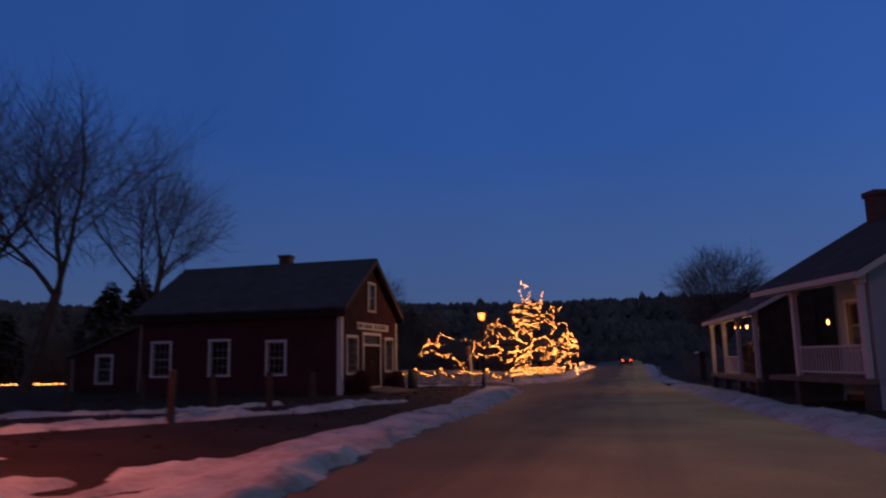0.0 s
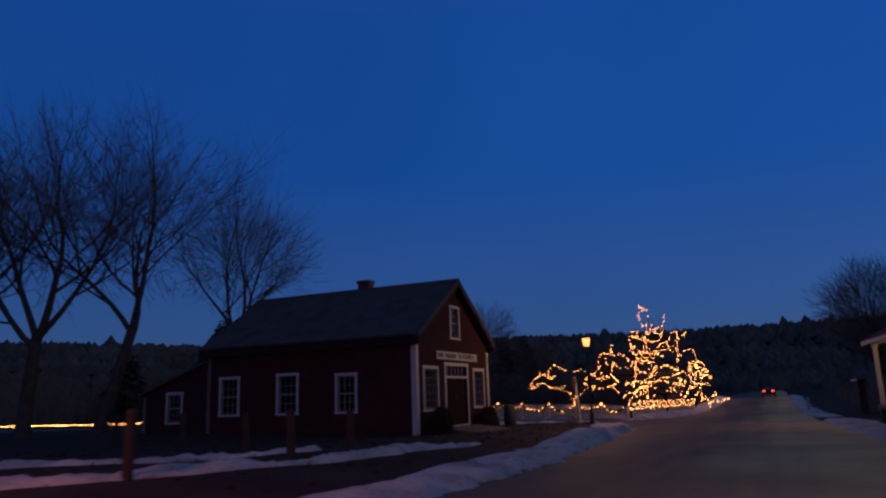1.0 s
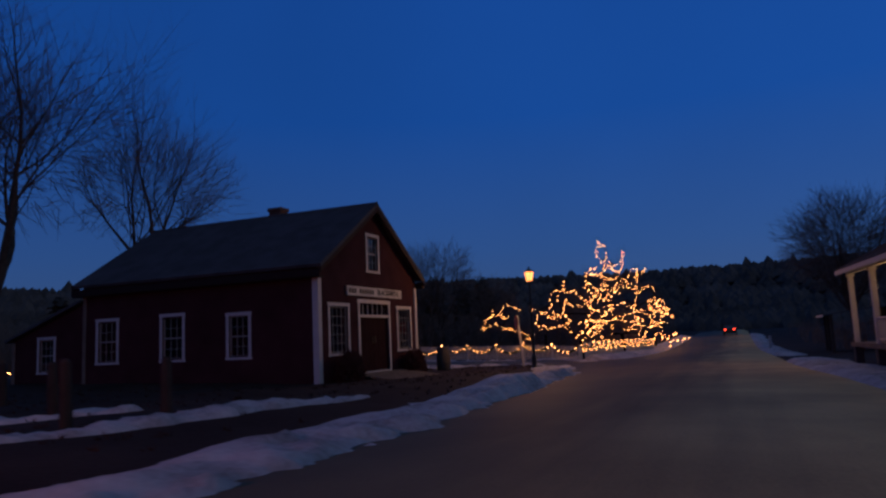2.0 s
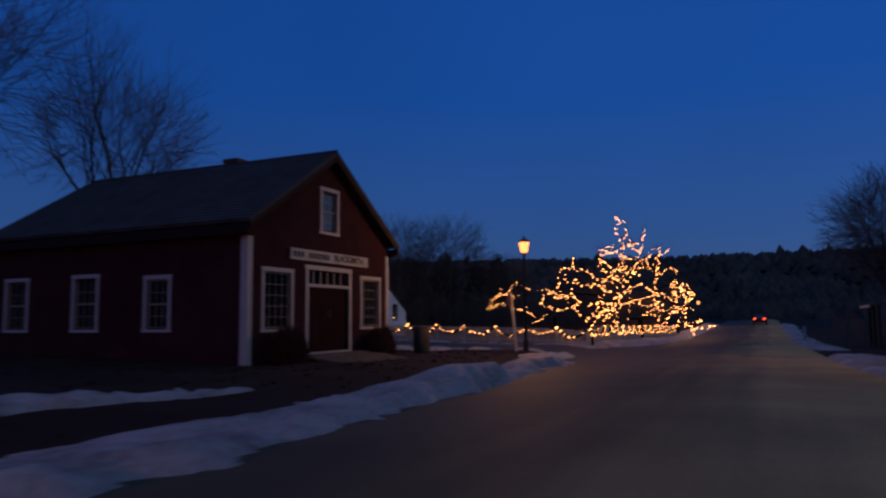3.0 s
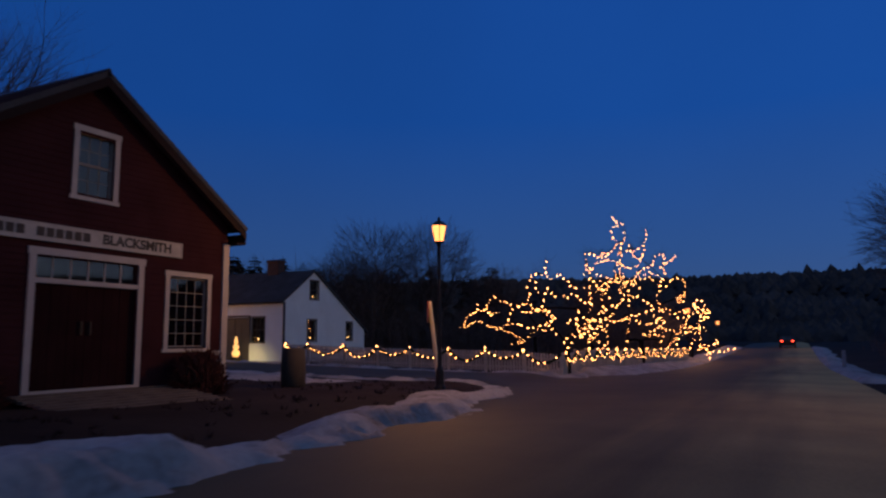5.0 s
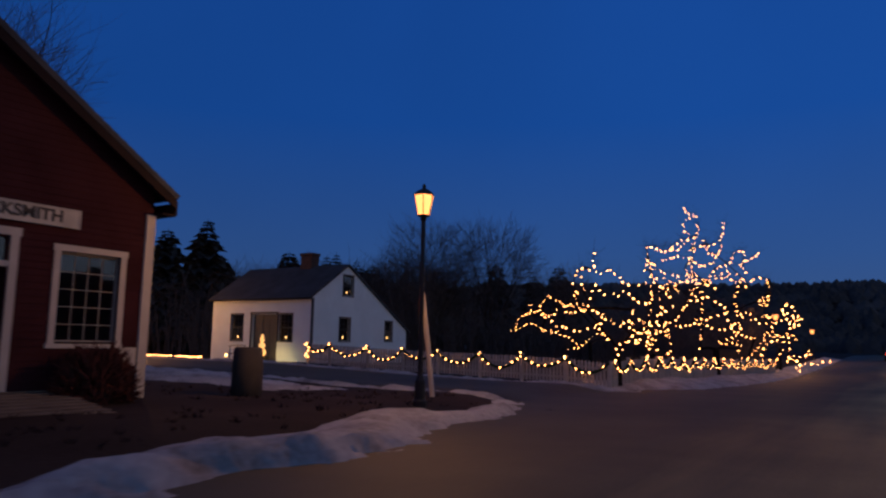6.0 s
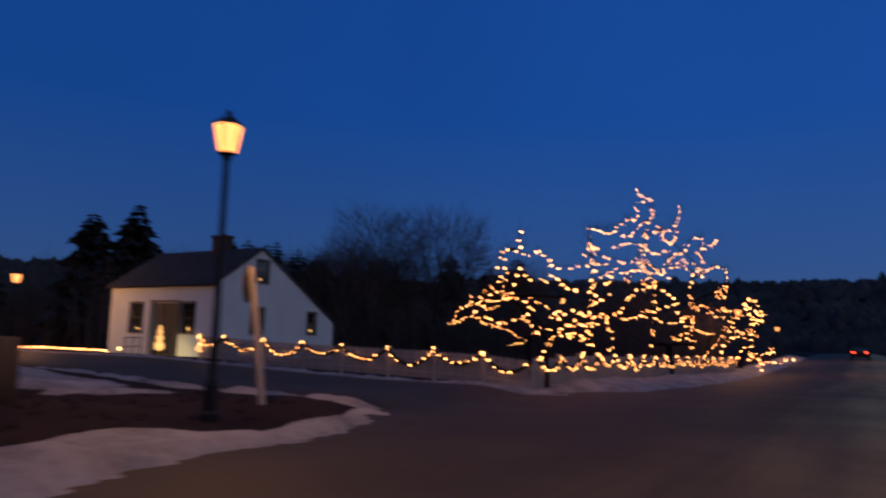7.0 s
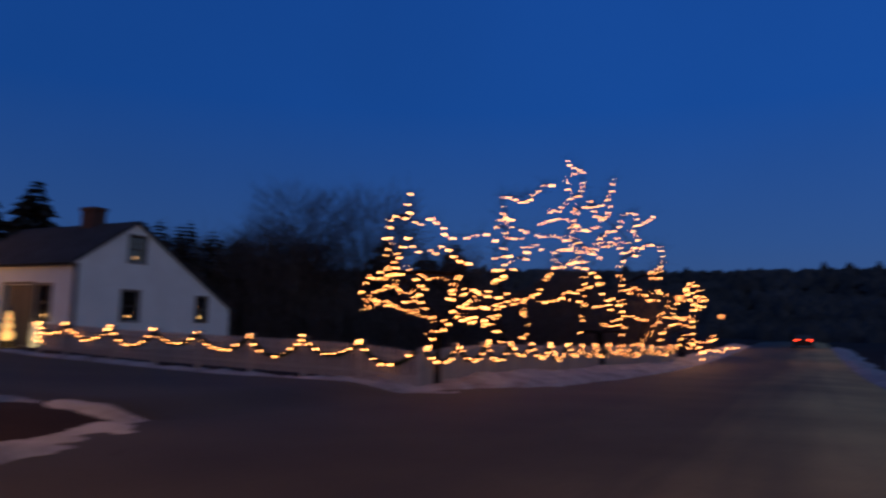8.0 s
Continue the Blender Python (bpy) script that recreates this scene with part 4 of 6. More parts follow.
def conifer(x, y, top, width, seed, name="spruce_tree", label="dark spruce with drooping layered boughs", group="spruces behind the house"):
    rnd = random.Random(seed)
    z = ground_z(x, y) - 0.1
    h = top - z
    ob = thing(name, (x, y, z), label, "tree", group)
    part("trunk", tube(bmesh.new(), [(0, 0, 0), (0, 0, h * 0.5), (0, 0, h)], [h * 0.018, h * 0.012, 0.02], 7), M_BARK, ob)
    bm = bmesh.new()
    layers = int(h * 3.2)
    for i in range(layers):
        f = i / layers
        lz = h * (0.10 + 0.9 * f)
        r = width * 1.75 * (1 - f) ** 0.55 * rnd.uniform(0.55, 1.15) + 0.1
        for k in range(14):
            a = rnd.uniform(0, math.tau)
            rr = r * rnd.uniform(0.6, 1.1)
            d = Vector((math.cos(a), math.sin(a), 0))
            s = Vector((-d.y, d.x, 0)) * rr * 0.34
            p0 = Vector((0, 0, lz))
            p1 = p0 + d * rr * 0.6 + Vector((0, 0, rr * -0.05))
            p2 = p0 + d * rr + Vector((0, 0, -rr * rnd.uniform(0.2, 0.4)))
            q = [bm.verts.new(c) for c in (p0, p1 - s, p2, p1 + s, p1 + Vector((0, 0, -rr * 0.22)))]
            bm.faces.new((q[0], q[1], q[2]))
            bm.faces.new((q[0], q[2], q[3]))
            bm.faces.new((q[0], q[4], q[2]))
    part("foliage", bm, M_NEEDLE, ob)
    return ob


# big bare trees behind the forge
bare_tree("elm_tree", -31.5, 25.5, 15.5, 11, "tall bare tree with dark spreading limbs", 0.30, 4, 5, (0.03, 0.05), 0.18, 0.62, "bare trees behind the forge", (3, 4), 0.3, 500)
bare_tree("elm_tree", -29.0, 27.5, 15, 12, "tall bare tree leaning away with forked limbs", 0.27, 3, 5, (0.2, 0.15), 0.18, 0.62, "bare trees behind the forge", (3, 4), 0.34, 500)
bare_tree("maple_tree", -29.5, 37.5, 13.5, 13, "bare maple with an upright fan of branches", 0.22, 4, 5, (0.0, 0.0), 0.2, 0.6, "bare trees behind the forge", (3, 4), 0.42, 500)
bare_tree("maple_tree", -40, 26, 17, 15, "tall bare tree with dark spreading limbs", 0.35, 4, 5, (0.0, 0.0), 0.2, 0.6, "bare trees behind the forge", (2, 3), 0.3, 500)
# right of the road
bare_tree("oak_tree", 8.0, 70, 12.2, 21, "rounded bare tree with dense fine twigs", 0.22, 9, 4, (0, 0), 0.10, 0.62, "bare trees by the road", (3, 4), 0.24, 3000)
# behind the garden
for i, (x, y, h) in enumerate(((-36, 80, 13.0), (-31.5, 83, 13.0), (-40.5, 82, 11.0), (-26, 86, 8.5), (-18, 90, 7.0), (-46, 80, 9))):
    bare_tree("ash_tree", x, y, h, 30 + i, "bare tree in the dark behind the garden", 0.2, 6, 4, (0, 0), 0.22, 0.68, "bare trees behind the garden", first=0.2, kids=(3, 4), fine=1300)
for i, (x, y, t, w) in enumerate(((-56, 71, 12.0, 2.6), (-57.8, 68, 10.8, 2.5), (-69.4, 65, 7.6, 2.0), (-52, 78, 9.5, 2.4), (-36, 92, 9.0, 2.0), (-33, 95, 8.0, 2.0), (-31, 97, 9.0, 2.0), (-47.4, 76, 9.0, 1.5), (-45.6, 76.5, 8.6, 1.4), (-44.0, 76, 8.7, 1.4), (-42.4, 77, 8.1, 1.4), (-65, 74, 9, 2.6), (-46, 84, 8.5, 2.4))):
    conifer(x, y, t, w, 50 + i)


def thicket(name, spans, n, seed, low, high, label):
    """Bare brush: very many thin upright stems."""
    rnd = random.Random(seed)
    bm = bmesh.new()
    for i in range(n):
        x0, x1, y0, y1 = spans[i % len(spans)]
        x, y = rnd.uniform(x0, x1), rnd.uniform(y0, y1)
        z = ground_z(x, y) - 0.1
        h = rnd.uniform(low, high)
        d = Vector((rnd.uniform(-0.25, 0.25), rnd.uniform(-0.25, 0.25), 1)) * h
        p = Vector((x, y, z))
        tube(bm, [p, p + d * 0.5, p + d], [0.05, 0.03, 0.008], 3, tip=False)
        for k in range(5):
            s = p + d * rnd.uniform(0.3, 0.95)
            e = Vector((rnd.uniform(-1, 1), rnd.uniform(-1, 1), rnd.uniform(0.1, 1))) * h * 0.3
            tube(bm, [s, s + e], [0.025, 0.006], 3, tip=False)
    return solo(name, bm, M_TWIG, label, "brush", kind="stuff")


thicket("brush", [(-75, -34, 74, 88), (-34, -10, 76, 92), (-80, -44, 64, 74)], 3200, 5, 2.2, 4.6, "dark leafless brush behind the garden and the house")
thicket("tall_brush", [(-64, -50, 74, 82), (-52, -34, 76, 86)], 2400, 8, 5.2, 9.0, "dark tangle of tall bare saplings behind the house")
thicket("tree_line", [(-112, -62, 64, 80), (-66, -50, 66, 76)], 900, 9, 4.5, 8.0, "dark tangle of bare trees beyond the low lights")
thicket("roadside_brush", [(5.5, 16, 52, 110), (4.6, 6.0, 27, 33)], 560, 6, 0.9, 2.2, "dark leafless bushes along the verge")


def far_wood():
    """The wooded ridge: ranks of small dark spruce crowns."""
    rnd = random.Random(77)
    bm = bmesh.new()
    for i in range(5200):
        a = rnd.uniform(-1.45, 0.75)
        d = rnd.uniform(215, 440)
        x, y = d * math.sin(a), 20 + d * math.cos(a)
        z = ground_z(x, y) - 0.5
        h, r = rnd.uniform(4.3, 5.6) * (1.6 if rnd.random() < 0.03 else 1), rnd.uniform(3.4, 5.6)
        k0 = rnd.uniform(0, 2)
        base = [bm.verts.new((x + r * math.cos(k0 + k * math.tau / 5) * rnd.uniform(0.7, 1.2), y + r * math.sin(k0 + k * math.tau / 5), z + h * rnd.uniform(0.0, 0.15))) for k in range(5)]
        mid = [bm.verts.new((x + 0.55 * r * math.cos(k0 + 0.6 + k * math.tau / 5) * rnd.uniform(0.7, 1.3), y + 0.55 * r * math.sin(k0 + 0.6 + k * math.tau / 5), z + h * rnd.uniform(0.45, 0.65))) for k in range(5)]
        top = bm.verts.new((x + rnd.uniform(-0.4, 0.4), y, z + h))
        for k in range(5):
            j = (k + 1) % 5
            bm.faces.new((base[k], base[j], mid[k]))
            bm.faces.new((base[j], mid[j], mid[k]))
            bm.faces.new((mid[k], mid[j], top))
    return solo("wooded_ridge", bm, M_RIDGE, "dark conifer woods covering the distant ridge", "forest", kind="stuff")


far_wood()
# ---- the lit garden trees ----
TREE_WORK = {}


def lit_tree(x, y, z_fork, label, r):
    z = ground_z(x, y) - 0.15
    ob = thing("garden_tree", (x, y, z), label, "tree", "lit trees in the garden")
    bm, tw = bmesh.new(), bmesh.new()
    h = z_fork - z
    tube(bm, [(0, 0, 0), (0.03, 0.02, h * 0.4), (0, 0, h)], [r * 1.5, r * 1.05, r], 9, tip=False)
    TREE_WORK[ob.name] = (bm, tw, random.Random(len(TREE_WORK) + 900), [Vector((x, y, z_fork))])
    return ob


def lit_limb(tree, r, *pts):
    """One limb with its twigs, and the string of bulbs wound on it. Places in metres."""
    bm, tw, rnd, joints = TREE_WORK[tree.name]
    base = tree.matrix_basis.translation
    line = smooth_path(pts, 5)
    near = min(joints, key=lambda q: (q - line[0]).length)
    if (near - line[0]).length > 0.05:
        tube(bm, [near - base, near.lerp(line[0], 0.5) - base + Vector((0, 0, 0.05)), line[0] - base], [r, r * 0.9, r * 0.85], 6, tip=False)
    joints += line[::3]
    n = len(line)
    r *= 0.42 if r > 0.045 else 0.2
    tube(bm, [p - base for p in line], [r * (1 - 0.75 * i / (n - 1)) for i in range(n)], 6, tip=False)
    for p in line[2::2]:
        for k in range(2):
            d = Vector((rnd.uniform(-1, 1), rnd.uniform(-1, 1), rnd.uniform(-0.3, 1))).normalized()
            grow(bm, tw, p - base, d, r * 0.25, rnd.uniform(0.2, 0.45), 1, rnd, 0.3, 0.6, (1, 3))
    far = base.y > 80
    light_string(pts, rnd, 0.36 if far else 0.27, 0.06, me=BIG_ME if far else None)


def finish_tree(tree):
    bm, tw, rnd, joints = TREE_WORK[tree.name]
    part("trunk", bm, M_DARKBARK, tree, smooth=True)
    part("crown", tw, M_DARKBARK, tree, "leafless fine twigs")


tree = lit_tree(-13.37, 60.00, 0.70, "small bare garden tree wound with warm lights", 0.1)
lit_limb(tree, 0.050, (-14.12, 65.02, 1.07), (-14.65, 65.10, 1.26), (-15.33, 65.07, 0.97), (-15.81, 64.96, 0.58), (-16.15, 64.77, 0.42), (-16.41, 64.55, 0.32))
lit_limb(tree, 0.040, (-16.08, 65.65, 0.58), (-16.91, 65.52, 1.08), (-18.09, 65.32, 1.42), (-18.28, 65.10, 1.52), (-19.01, 64.89, 1.86), (-19.39, 64.75, 1.66), (-20.06, 64.70, 1.42), (-19.77, 64.75, 1.76), (-19.57, 64.88, 2.21), (-19.28, 65.08, 2.38))
lit_limb(tree, 0.030, (-19.56, 65.67, 2.41), (-19.18, 65.45, 2.60), (-19.24, 65.26, 3.08))
lit_limb(tree, 0.030, (-19.22, 65.52, 2.61), (-18.68, 65.42, 2.52), (-18.41, 65.41, 2.31), (-18.16, 65.50, 2.24))
lit_limb(tree, 0.040, (-17.72, 64.52, 2.20), (-18.20, 64.63, 2.68), (-18.02, 64.81, 3.09), (-17.86, 65.03, 3.47), (-17.66, 65.25, 3.28), (-17.44, 65.41, 3.18), (-17.11, 65.49, 3.10), (-16.82, 65.48, 2.93))
lit_limb(tree, 0.035, (-15.20, 62.36, 2.70), (-14.83, 62.58, 2.73), (-14.23, 62.79, 2.51), (-13.80, 62.94, 2.32), (-13.45, 63.00, 2.07), (-13.12, 62.96, 1.78))
lit_limb(tree, 0.030, (-17.90, 66.13, 2.54), (-18.25, 66.26, 2.32), (-18.68, 66.30, 2.37))
lit_limb(tree, 0.030, (-16.77, 64.69, 1.56), (-17.43, 64.61, 1.38), (-17.89, 64.45, 1.50))
finish_tree(tree)
tree = lit_tree(-8.96, 51.20, 0.27, "bare apple tree by the fence corner wound with warm lights", 0.11)
lit_limb(tree, 0.060, (-8.76, 50.65, 0.26), (-8.45, 50.69, 0.80), (-8.21, 50.78, 1.03), (-7.91, 50.92, 1.23), (-7.58, 51.08, 1.43), (-7.46, 51.22, 1.63), (-7.44, 51.32, 2.00), (-7.48, 51.35, 2.24), (-7.44, 51.31, 2.42))
lit_limb(tree, 0.050, (-8.35, 51.11, 1.04), (-8.51, 51.26, 1.38), (-8.45, 51.41, 1.68), (-8.59, 51.55, 1.85), (-8.49, 51.63, 1.98))
lit_limb(tree, 0.050, (-10.32, 51.65, 1.90), (-10.55, 51.77, 1.96), (-10.75, 51.84, 2.21), (-10.79, 51.84, 2.51), (-10.81, 51.78, 3.08), (-10.59, 51.65, 3.32), (-10.33, 51.50, 3.39), (-9.99, 51.35, 3.35), (-9.80, 51.23, 3.55), (-9.82, 51.16, 3.77), (-9.77, 51.16, 3.99))
lit_limb(tree, 0.040, (-10.24, 51.85, 3.43), (-10.09, 51.83, 3.32), (-9.72, 51.75, 3.29), (-9.40, 51.62, 3.39), (-9.12, 51.47, 3.22), (-8.89, 51.32, 2.99), (-8.59, 51.21, 2.83), (-8.02, 51.15, 2.76), (-7.78, 51.17, 2.84), (-7.60, 51.25, 2.77), (-7.38, 51.38, 2.68))
lit_limb(tree, 0.045, (-9.89, 52.83, 0.90), (-10.19, 52.69, 1.08), (-10.24, 52.53, 1.32), (-10.47, 52.39, 1.25), (-10.66, 52.29, 1.19), (-10.96, 52.25, 1.12), (-11.16, 52.28, 1.19), (-11.48, 52.37, 1.31), (-11.98, 52.51, 1.45), (-11.96, 52.67, 1.82), (-11.84, 52.81, 2.10), (-11.69, 52.91, 2.15), (-11.26, 52.95, 2.33), (-11.14, 52.92, 2.60))
lit_limb(tree, 0.035, (-10.08, 52.10, 1.31), (-9.85, 51.96, 1.41), (-9.59, 51.87, 1.62), (-9.80, 51.85, 1.73), (-10.08, 51.90, 1.93))
lit_limb(tree, 0.035, (-9.71, 50.86, 1.88), (-9.95, 50.86, 1.82), (-10.26, 50.92, 1.81), (-10.46, 51.03, 1.73), (-10.86, 51.18, 1.79), (-11.04, 51.34, 2.06))
lit_limb(tree, 0.030, (-10.05, 50.74, 2.59), (-10.12, 50.86, 2.84), (-10.25, 51.02, 3.09))
lit_limb(tree, 0.040, (-9.94, 50.65, 1.83), (-9.83, 50.80, 2.13), (-9.83, 50.90, 2.41), (-9.75, 50.95, 2.74), (-9.51, 50.93, 2.57), (-9.16, 50.84, 2.40), (-8.75, 50.70, 2.37), (-8.40, 50.54, 2.50), (-8.18, 50.40, 2.27), (-7.94, 50.29, 2.09), (-7.67, 50.25, 1.99), (-7.42, 50.28, 2.00))
lit_limb(tree, 0.045, (-9.63, 52.92, 0.54), (-9.28, 52.95, 0.83), (-9.00, 52.91, 1.03), (-8.60, 52.81, 1.18), (-8.23, 52.67, 1.14), (-7.77, 52.51, 1.31), (-7.39, 52.37, 1.48))
lit_limb(tree, 0.040, (-9.52, 53.49, 0.83), (-9.19, 53.38, 0.79), (-8.86, 53.23, 0.73), (-8.35, 53.08, 0.66), (-8.11, 52.95, 0.70), (-8.14, 52.87, 0.91))
lit_limb(tree, 0.035, (-7.77, 52.00, 1.65), (-7.55, 51.84, 1.82), (-7.24, 51.72, 1.96), (-7.17, 51.66, 2.11), (-7.29, 51.66, 2.39), (-7.37, 51.73, 2.59))
lit_limb(tree, 0.030, (-9.31, 52.60, 1.29), (-9.08, 52.55, 1.48), (-8.94, 52.57, 1.40), (-8.77, 52.65, 1.50), (-8.63, 52.79, 1.57), (-8.48, 52.94, 1.37), (-8.27, 53.09, 1.40))
lit_limb(tree, 0.030, (-8.86, 52.68, 1.21), (-8.67, 52.78, 1.11), (-8.38, 52.92, 1.17), (-8.18, 53.08, 1.11), (-8.03, 53.22, 1.16), (-7.89, 53.31, 1.18), (-7.73, 53.35, 1.30))
lit_limb(tree, 0.030, (-8.80, 52.65, 0.77), (-8.72, 52.81, 0.85), (-8.56, 52.94, 0.84), (-8.42, 53.03, 0.76), (-8.17, 53.05, 0.90), (-8.08, 53.00, 0.76))
lit_limb(tree, 0.030, (-8.16, 52.57, 0.66), (-7.95, 52.64, 0.46), (-7.81, 52.64, 0.25), (-7.82, 52.58, 0.10))
finish_tree(tree)
tree = lit_tree(-9.13, 56.00, 0.24, "bare tree among the lit trees wound with warm lights", 0.11)
lit_limb(tree, 0.060, (-9.19, 56.17, 0.25), (-9.30, 56.04, 0.72), (-9.33, 56.00, 1.37), (-9.19, 56.06, 2.13), (-9.21, 56.21, 2.95), (-9.21, 56.42, 3.51), (-9.37, 56.64, 3.98), (-9.48, 56.83, 4.41), (-9.60, 56.96, 4.84), (-9.44, 57.00, 4.90), (-9.23, 56.94, 4.85), (-8.91, 56.79, 4.63), (-8.56, 56.58, 4.59), (-8.29, 56.36, 4.81), (-7.93, 56.16, 4.98), (-7.55, 56.04, 4.89))
lit_limb(tree, 0.035, (-9.49, 56.31, 3.77), (-9.44, 56.39, 4.07), (-9.26, 56.55, 4.02), (-9.13, 56.77, 4.08))
lit_limb(tree, 0.040, (-9.66, 57.30, 4.33), (-9.55, 57.52, 3.96), (-9.16, 57.73, 3.87), (-8.88, 57.90, 3.79), (-8.62, 57.99, 3.71), (-8.29, 57.98, 3.65), (-7.96, 57.88, 3.53), (-7.59, 57.70, 3.45))
lit_limb(tree, 0.050, (-9.85, 57.48, 1.43), (-9.48, 57.63, 1.54), (-9.09, 57.70, 1.54), (-8.81, 57.67, 1.68), (-8.49, 57.54, 1.87), (-8.30, 57.35, 2.11), (-8.03, 57.13, 2.32), (-7.78, 56.92, 2.51), (-7.50, 56.77, 2.57), (-7.01, 56.70, 2.61), (-6.75, 56.73, 2.42), (-6.54, 56.86, 2.33), (-6.43, 57.05, 2.16), (-6.39, 57.28, 2.04))
lit_limb(tree, 0.040, (-9.02, 58.30, 1.71), (-8.55, 58.25, 1.44), (-8.20, 58.11, 1.56), (-7.88, 57.90, 1.65), (-7.67, 57.68, 1.79), (-7.33, 57.48, 1.70), (-7.14, 57.35, 1.81), (-6.81, 57.30, 1.90), (-6.59, 57.35, 1.99), (-6.45, 57.50, 1.73))
lit_limb(tree, 0.030, (-8.94, 57.26, 1.52), (-8.83, 57.05, 1.18), (-9.03, 56.83, 0.98))
lit_limb(tree, 0.030, (-8.64, 56.39, 1.16), (-8.39, 56.21, 0.57), (-8.43, 56.11, 0.36), (-8.66, 56.11, 0.26))
lit_limb(tree, 0.030, (-9.39, 56.90, 3.58), (-9.02, 56.93, 3.44), (-8.86, 57.04, 3.43), (-8.80, 57.23, 2.95), (-9.00, 57.45, 2.82))
lit_limb(tree, 0.030, (-9.72, 58.28, 2.91), (-9.46, 58.48, 3.09), (-9.11, 58.70, 3.50), (-8.92, 58.90, 3.37), (-8.62, 59.05, 3.33))
lit_limb(tree, 0.030, (-7.93, 58.45, 1.81), (-7.75, 58.64, 1.60), (-7.09, 58.77, 1.37), (-6.84, 58.80, 1.39), (-6.53, 58.73, 1.48), (-6.32, 58.58, 1.67), (-6.13, 58.37, 1.47), (-6.27, 58.15, 1.29), (-6.41, 57.96, 1.57))
finish_tree(tree)
tree = lit_tree(-8.63, 65.50, 0.49, "tallest bare garden tree wound with warm lights", 0.15)
lit_limb(tree, 0.080, (-9.40, 65.42, 0.49), (-9.20, 65.21, 1.74), (-9.20, 65.06, 2.74), (-9.23, 65.00, 3.44), (-9.46, 65.04, 3.88), (-9.64, 65.17, 4.36), (-9.64, 65.36, 5.14), (-9.65, 65.58, 5.77), (-9.49, 65.79, 6.66), (-9.39, 65.94, 7.00), (-9.48, 66.00, 7.39))
lit_limb(tree, 0.040, (-9.34, 65.24, 6.56), (-9.71, 65.20, 6.32), (-9.99, 65.26, 6.06), (-10.38, 65.40, 5.87), (-10.71, 65.61, 5.89), (-10.92, 65.83, 5.72))
lit_limb(tree, 0.050, (-9.78, 65.58, 5.75), (-9.48, 65.75, 5.91), (-9.28, 65.96, 5.99), (-9.02, 66.18, 6.08), (-8.76, 66.36, 6.17))
lit_limb(tree, 0.040, (-9.91, 65.91, 6.45), (-10.27, 66.13, 7.18), (-10.23, 66.30, 7.46), (-10.01, 66.39, 7.70), (-9.58, 66.38, 7.69), (-9.82, 66.28, 7.83), (-10.04, 66.11, 7.89), (-10.13, 65.89, 8.13), (-10.26, 65.67, 8.28))
lit_limb(tree, 0.050, (-9.50, 66.83, 6.13), (-9.33, 66.90, 6.43), (-9.20, 66.87, 6.12), (-9.04, 66.75, 5.72), (-8.74, 66.56, 5.56), (-8.50, 66.34, 5.60), (-8.37, 66.13, 5.85), (-8.28, 65.97, 6.08), (-8.39, 65.90, 6.34), (-8.24, 65.93, 6.59), (-8.19, 66.05, 7.03), (-8.23, 66.24, 7.35))
lit_limb(tree, 0.040, (-9.99, 65.85, 5.11), (-9.74, 65.71, 5.19), (-9.45, 65.51, 4.97), (-9.14, 65.29, 4.84), (-8.83, 65.09, 4.88), (-8.47, 64.95, 4.97), (-8.33, 64.90, 5.31))
lit_limb(tree, 0.040, (-10.15, 65.66, 4.70), (-9.82, 65.44, 4.40), (-9.51, 65.25, 4.47), (-9.28, 65.13, 4.22), (-8.90, 65.10, 4.05), (-8.55, 65.18, 3.69))
lit_limb(tree, 0.030, (-9.52, 64.92, 5.07), (-9.79, 64.81, 5.28), (-10.07, 64.81, 5.35), (-10.42, 64.90, 5.38), (-10.89, 65.08, 5.32), (-11.34, 65.29, 5.30))
lit_limb(tree, 0.030, (-9.15, 64.72, 3.42), (-9.46, 64.84, 3.28), (-9.71, 65.02, 3.56), (-9.52, 65.24, 3.73), (-9.30, 65.45, 3.64), (-9.16, 65.62, 3.44))
lit_limb(tree, 0.030, (-9.81, 65.77, 4.44), (-10.14, 65.99, 4.27), (-10.47, 66.20, 4.01), (-10.73, 66.34, 3.65))
lit_limb(tree, 0.030, (-7.51, 67.54, 4.25), (-7.79, 67.66, 4.49), (-8.11, 67.70, 4.61), (-8.35, 67.64, 4.77), (-8.58, 67.49, 4.61))
lit_limb(tree, 0.040, (-10.61, 65.49, 3.71), (-10.58, 65.41, 4.04), (-10.08, 65.24, 4.11), (-9.63, 65.03, 4.02), (-9.19, 64.81, 3.93), (-8.70, 64.63, 3.79))
lit_limb(tree, 0.050, (-9.21, 66.50, 4.02), (-8.76, 66.28, 4.69), (-8.29, 66.06, 4.90), (-8.05, 65.90, 5.00), (-7.81, 65.81, 5.18), (-7.68, 65.82, 5.43), (-7.51, 65.92, 5.64), (-7.32, 66.11, 5.70), (-7.25, 66.33, 5.52), (-7.32, 66.54, 5.32))
lit_limb(tree, 0.050, (-8.77, 66.32, 4.69), (-8.66, 66.17, 4.28), (-8.39, 66.10, 4.21), (-8.09, 66.13, 4.33), (-7.73, 66.26, 4.02), (-7.47, 66.45, 4.03), (-7.27, 66.68, 3.92), (-7.36, 66.88, 4.23), (-7.33, 67.03, 4.61), (-7.46, 67.10, 4.99), (-7.76, 67.06, 4.95))
lit_limb(tree, 0.040, (-7.32, 66.40, 4.89), (-7.28, 66.45, 5.16), (-7.06, 66.60, 5.19), (-6.90, 66.80, 5.39), (-6.74, 67.02, 5.54), (-6.58, 67.22, 5.77))
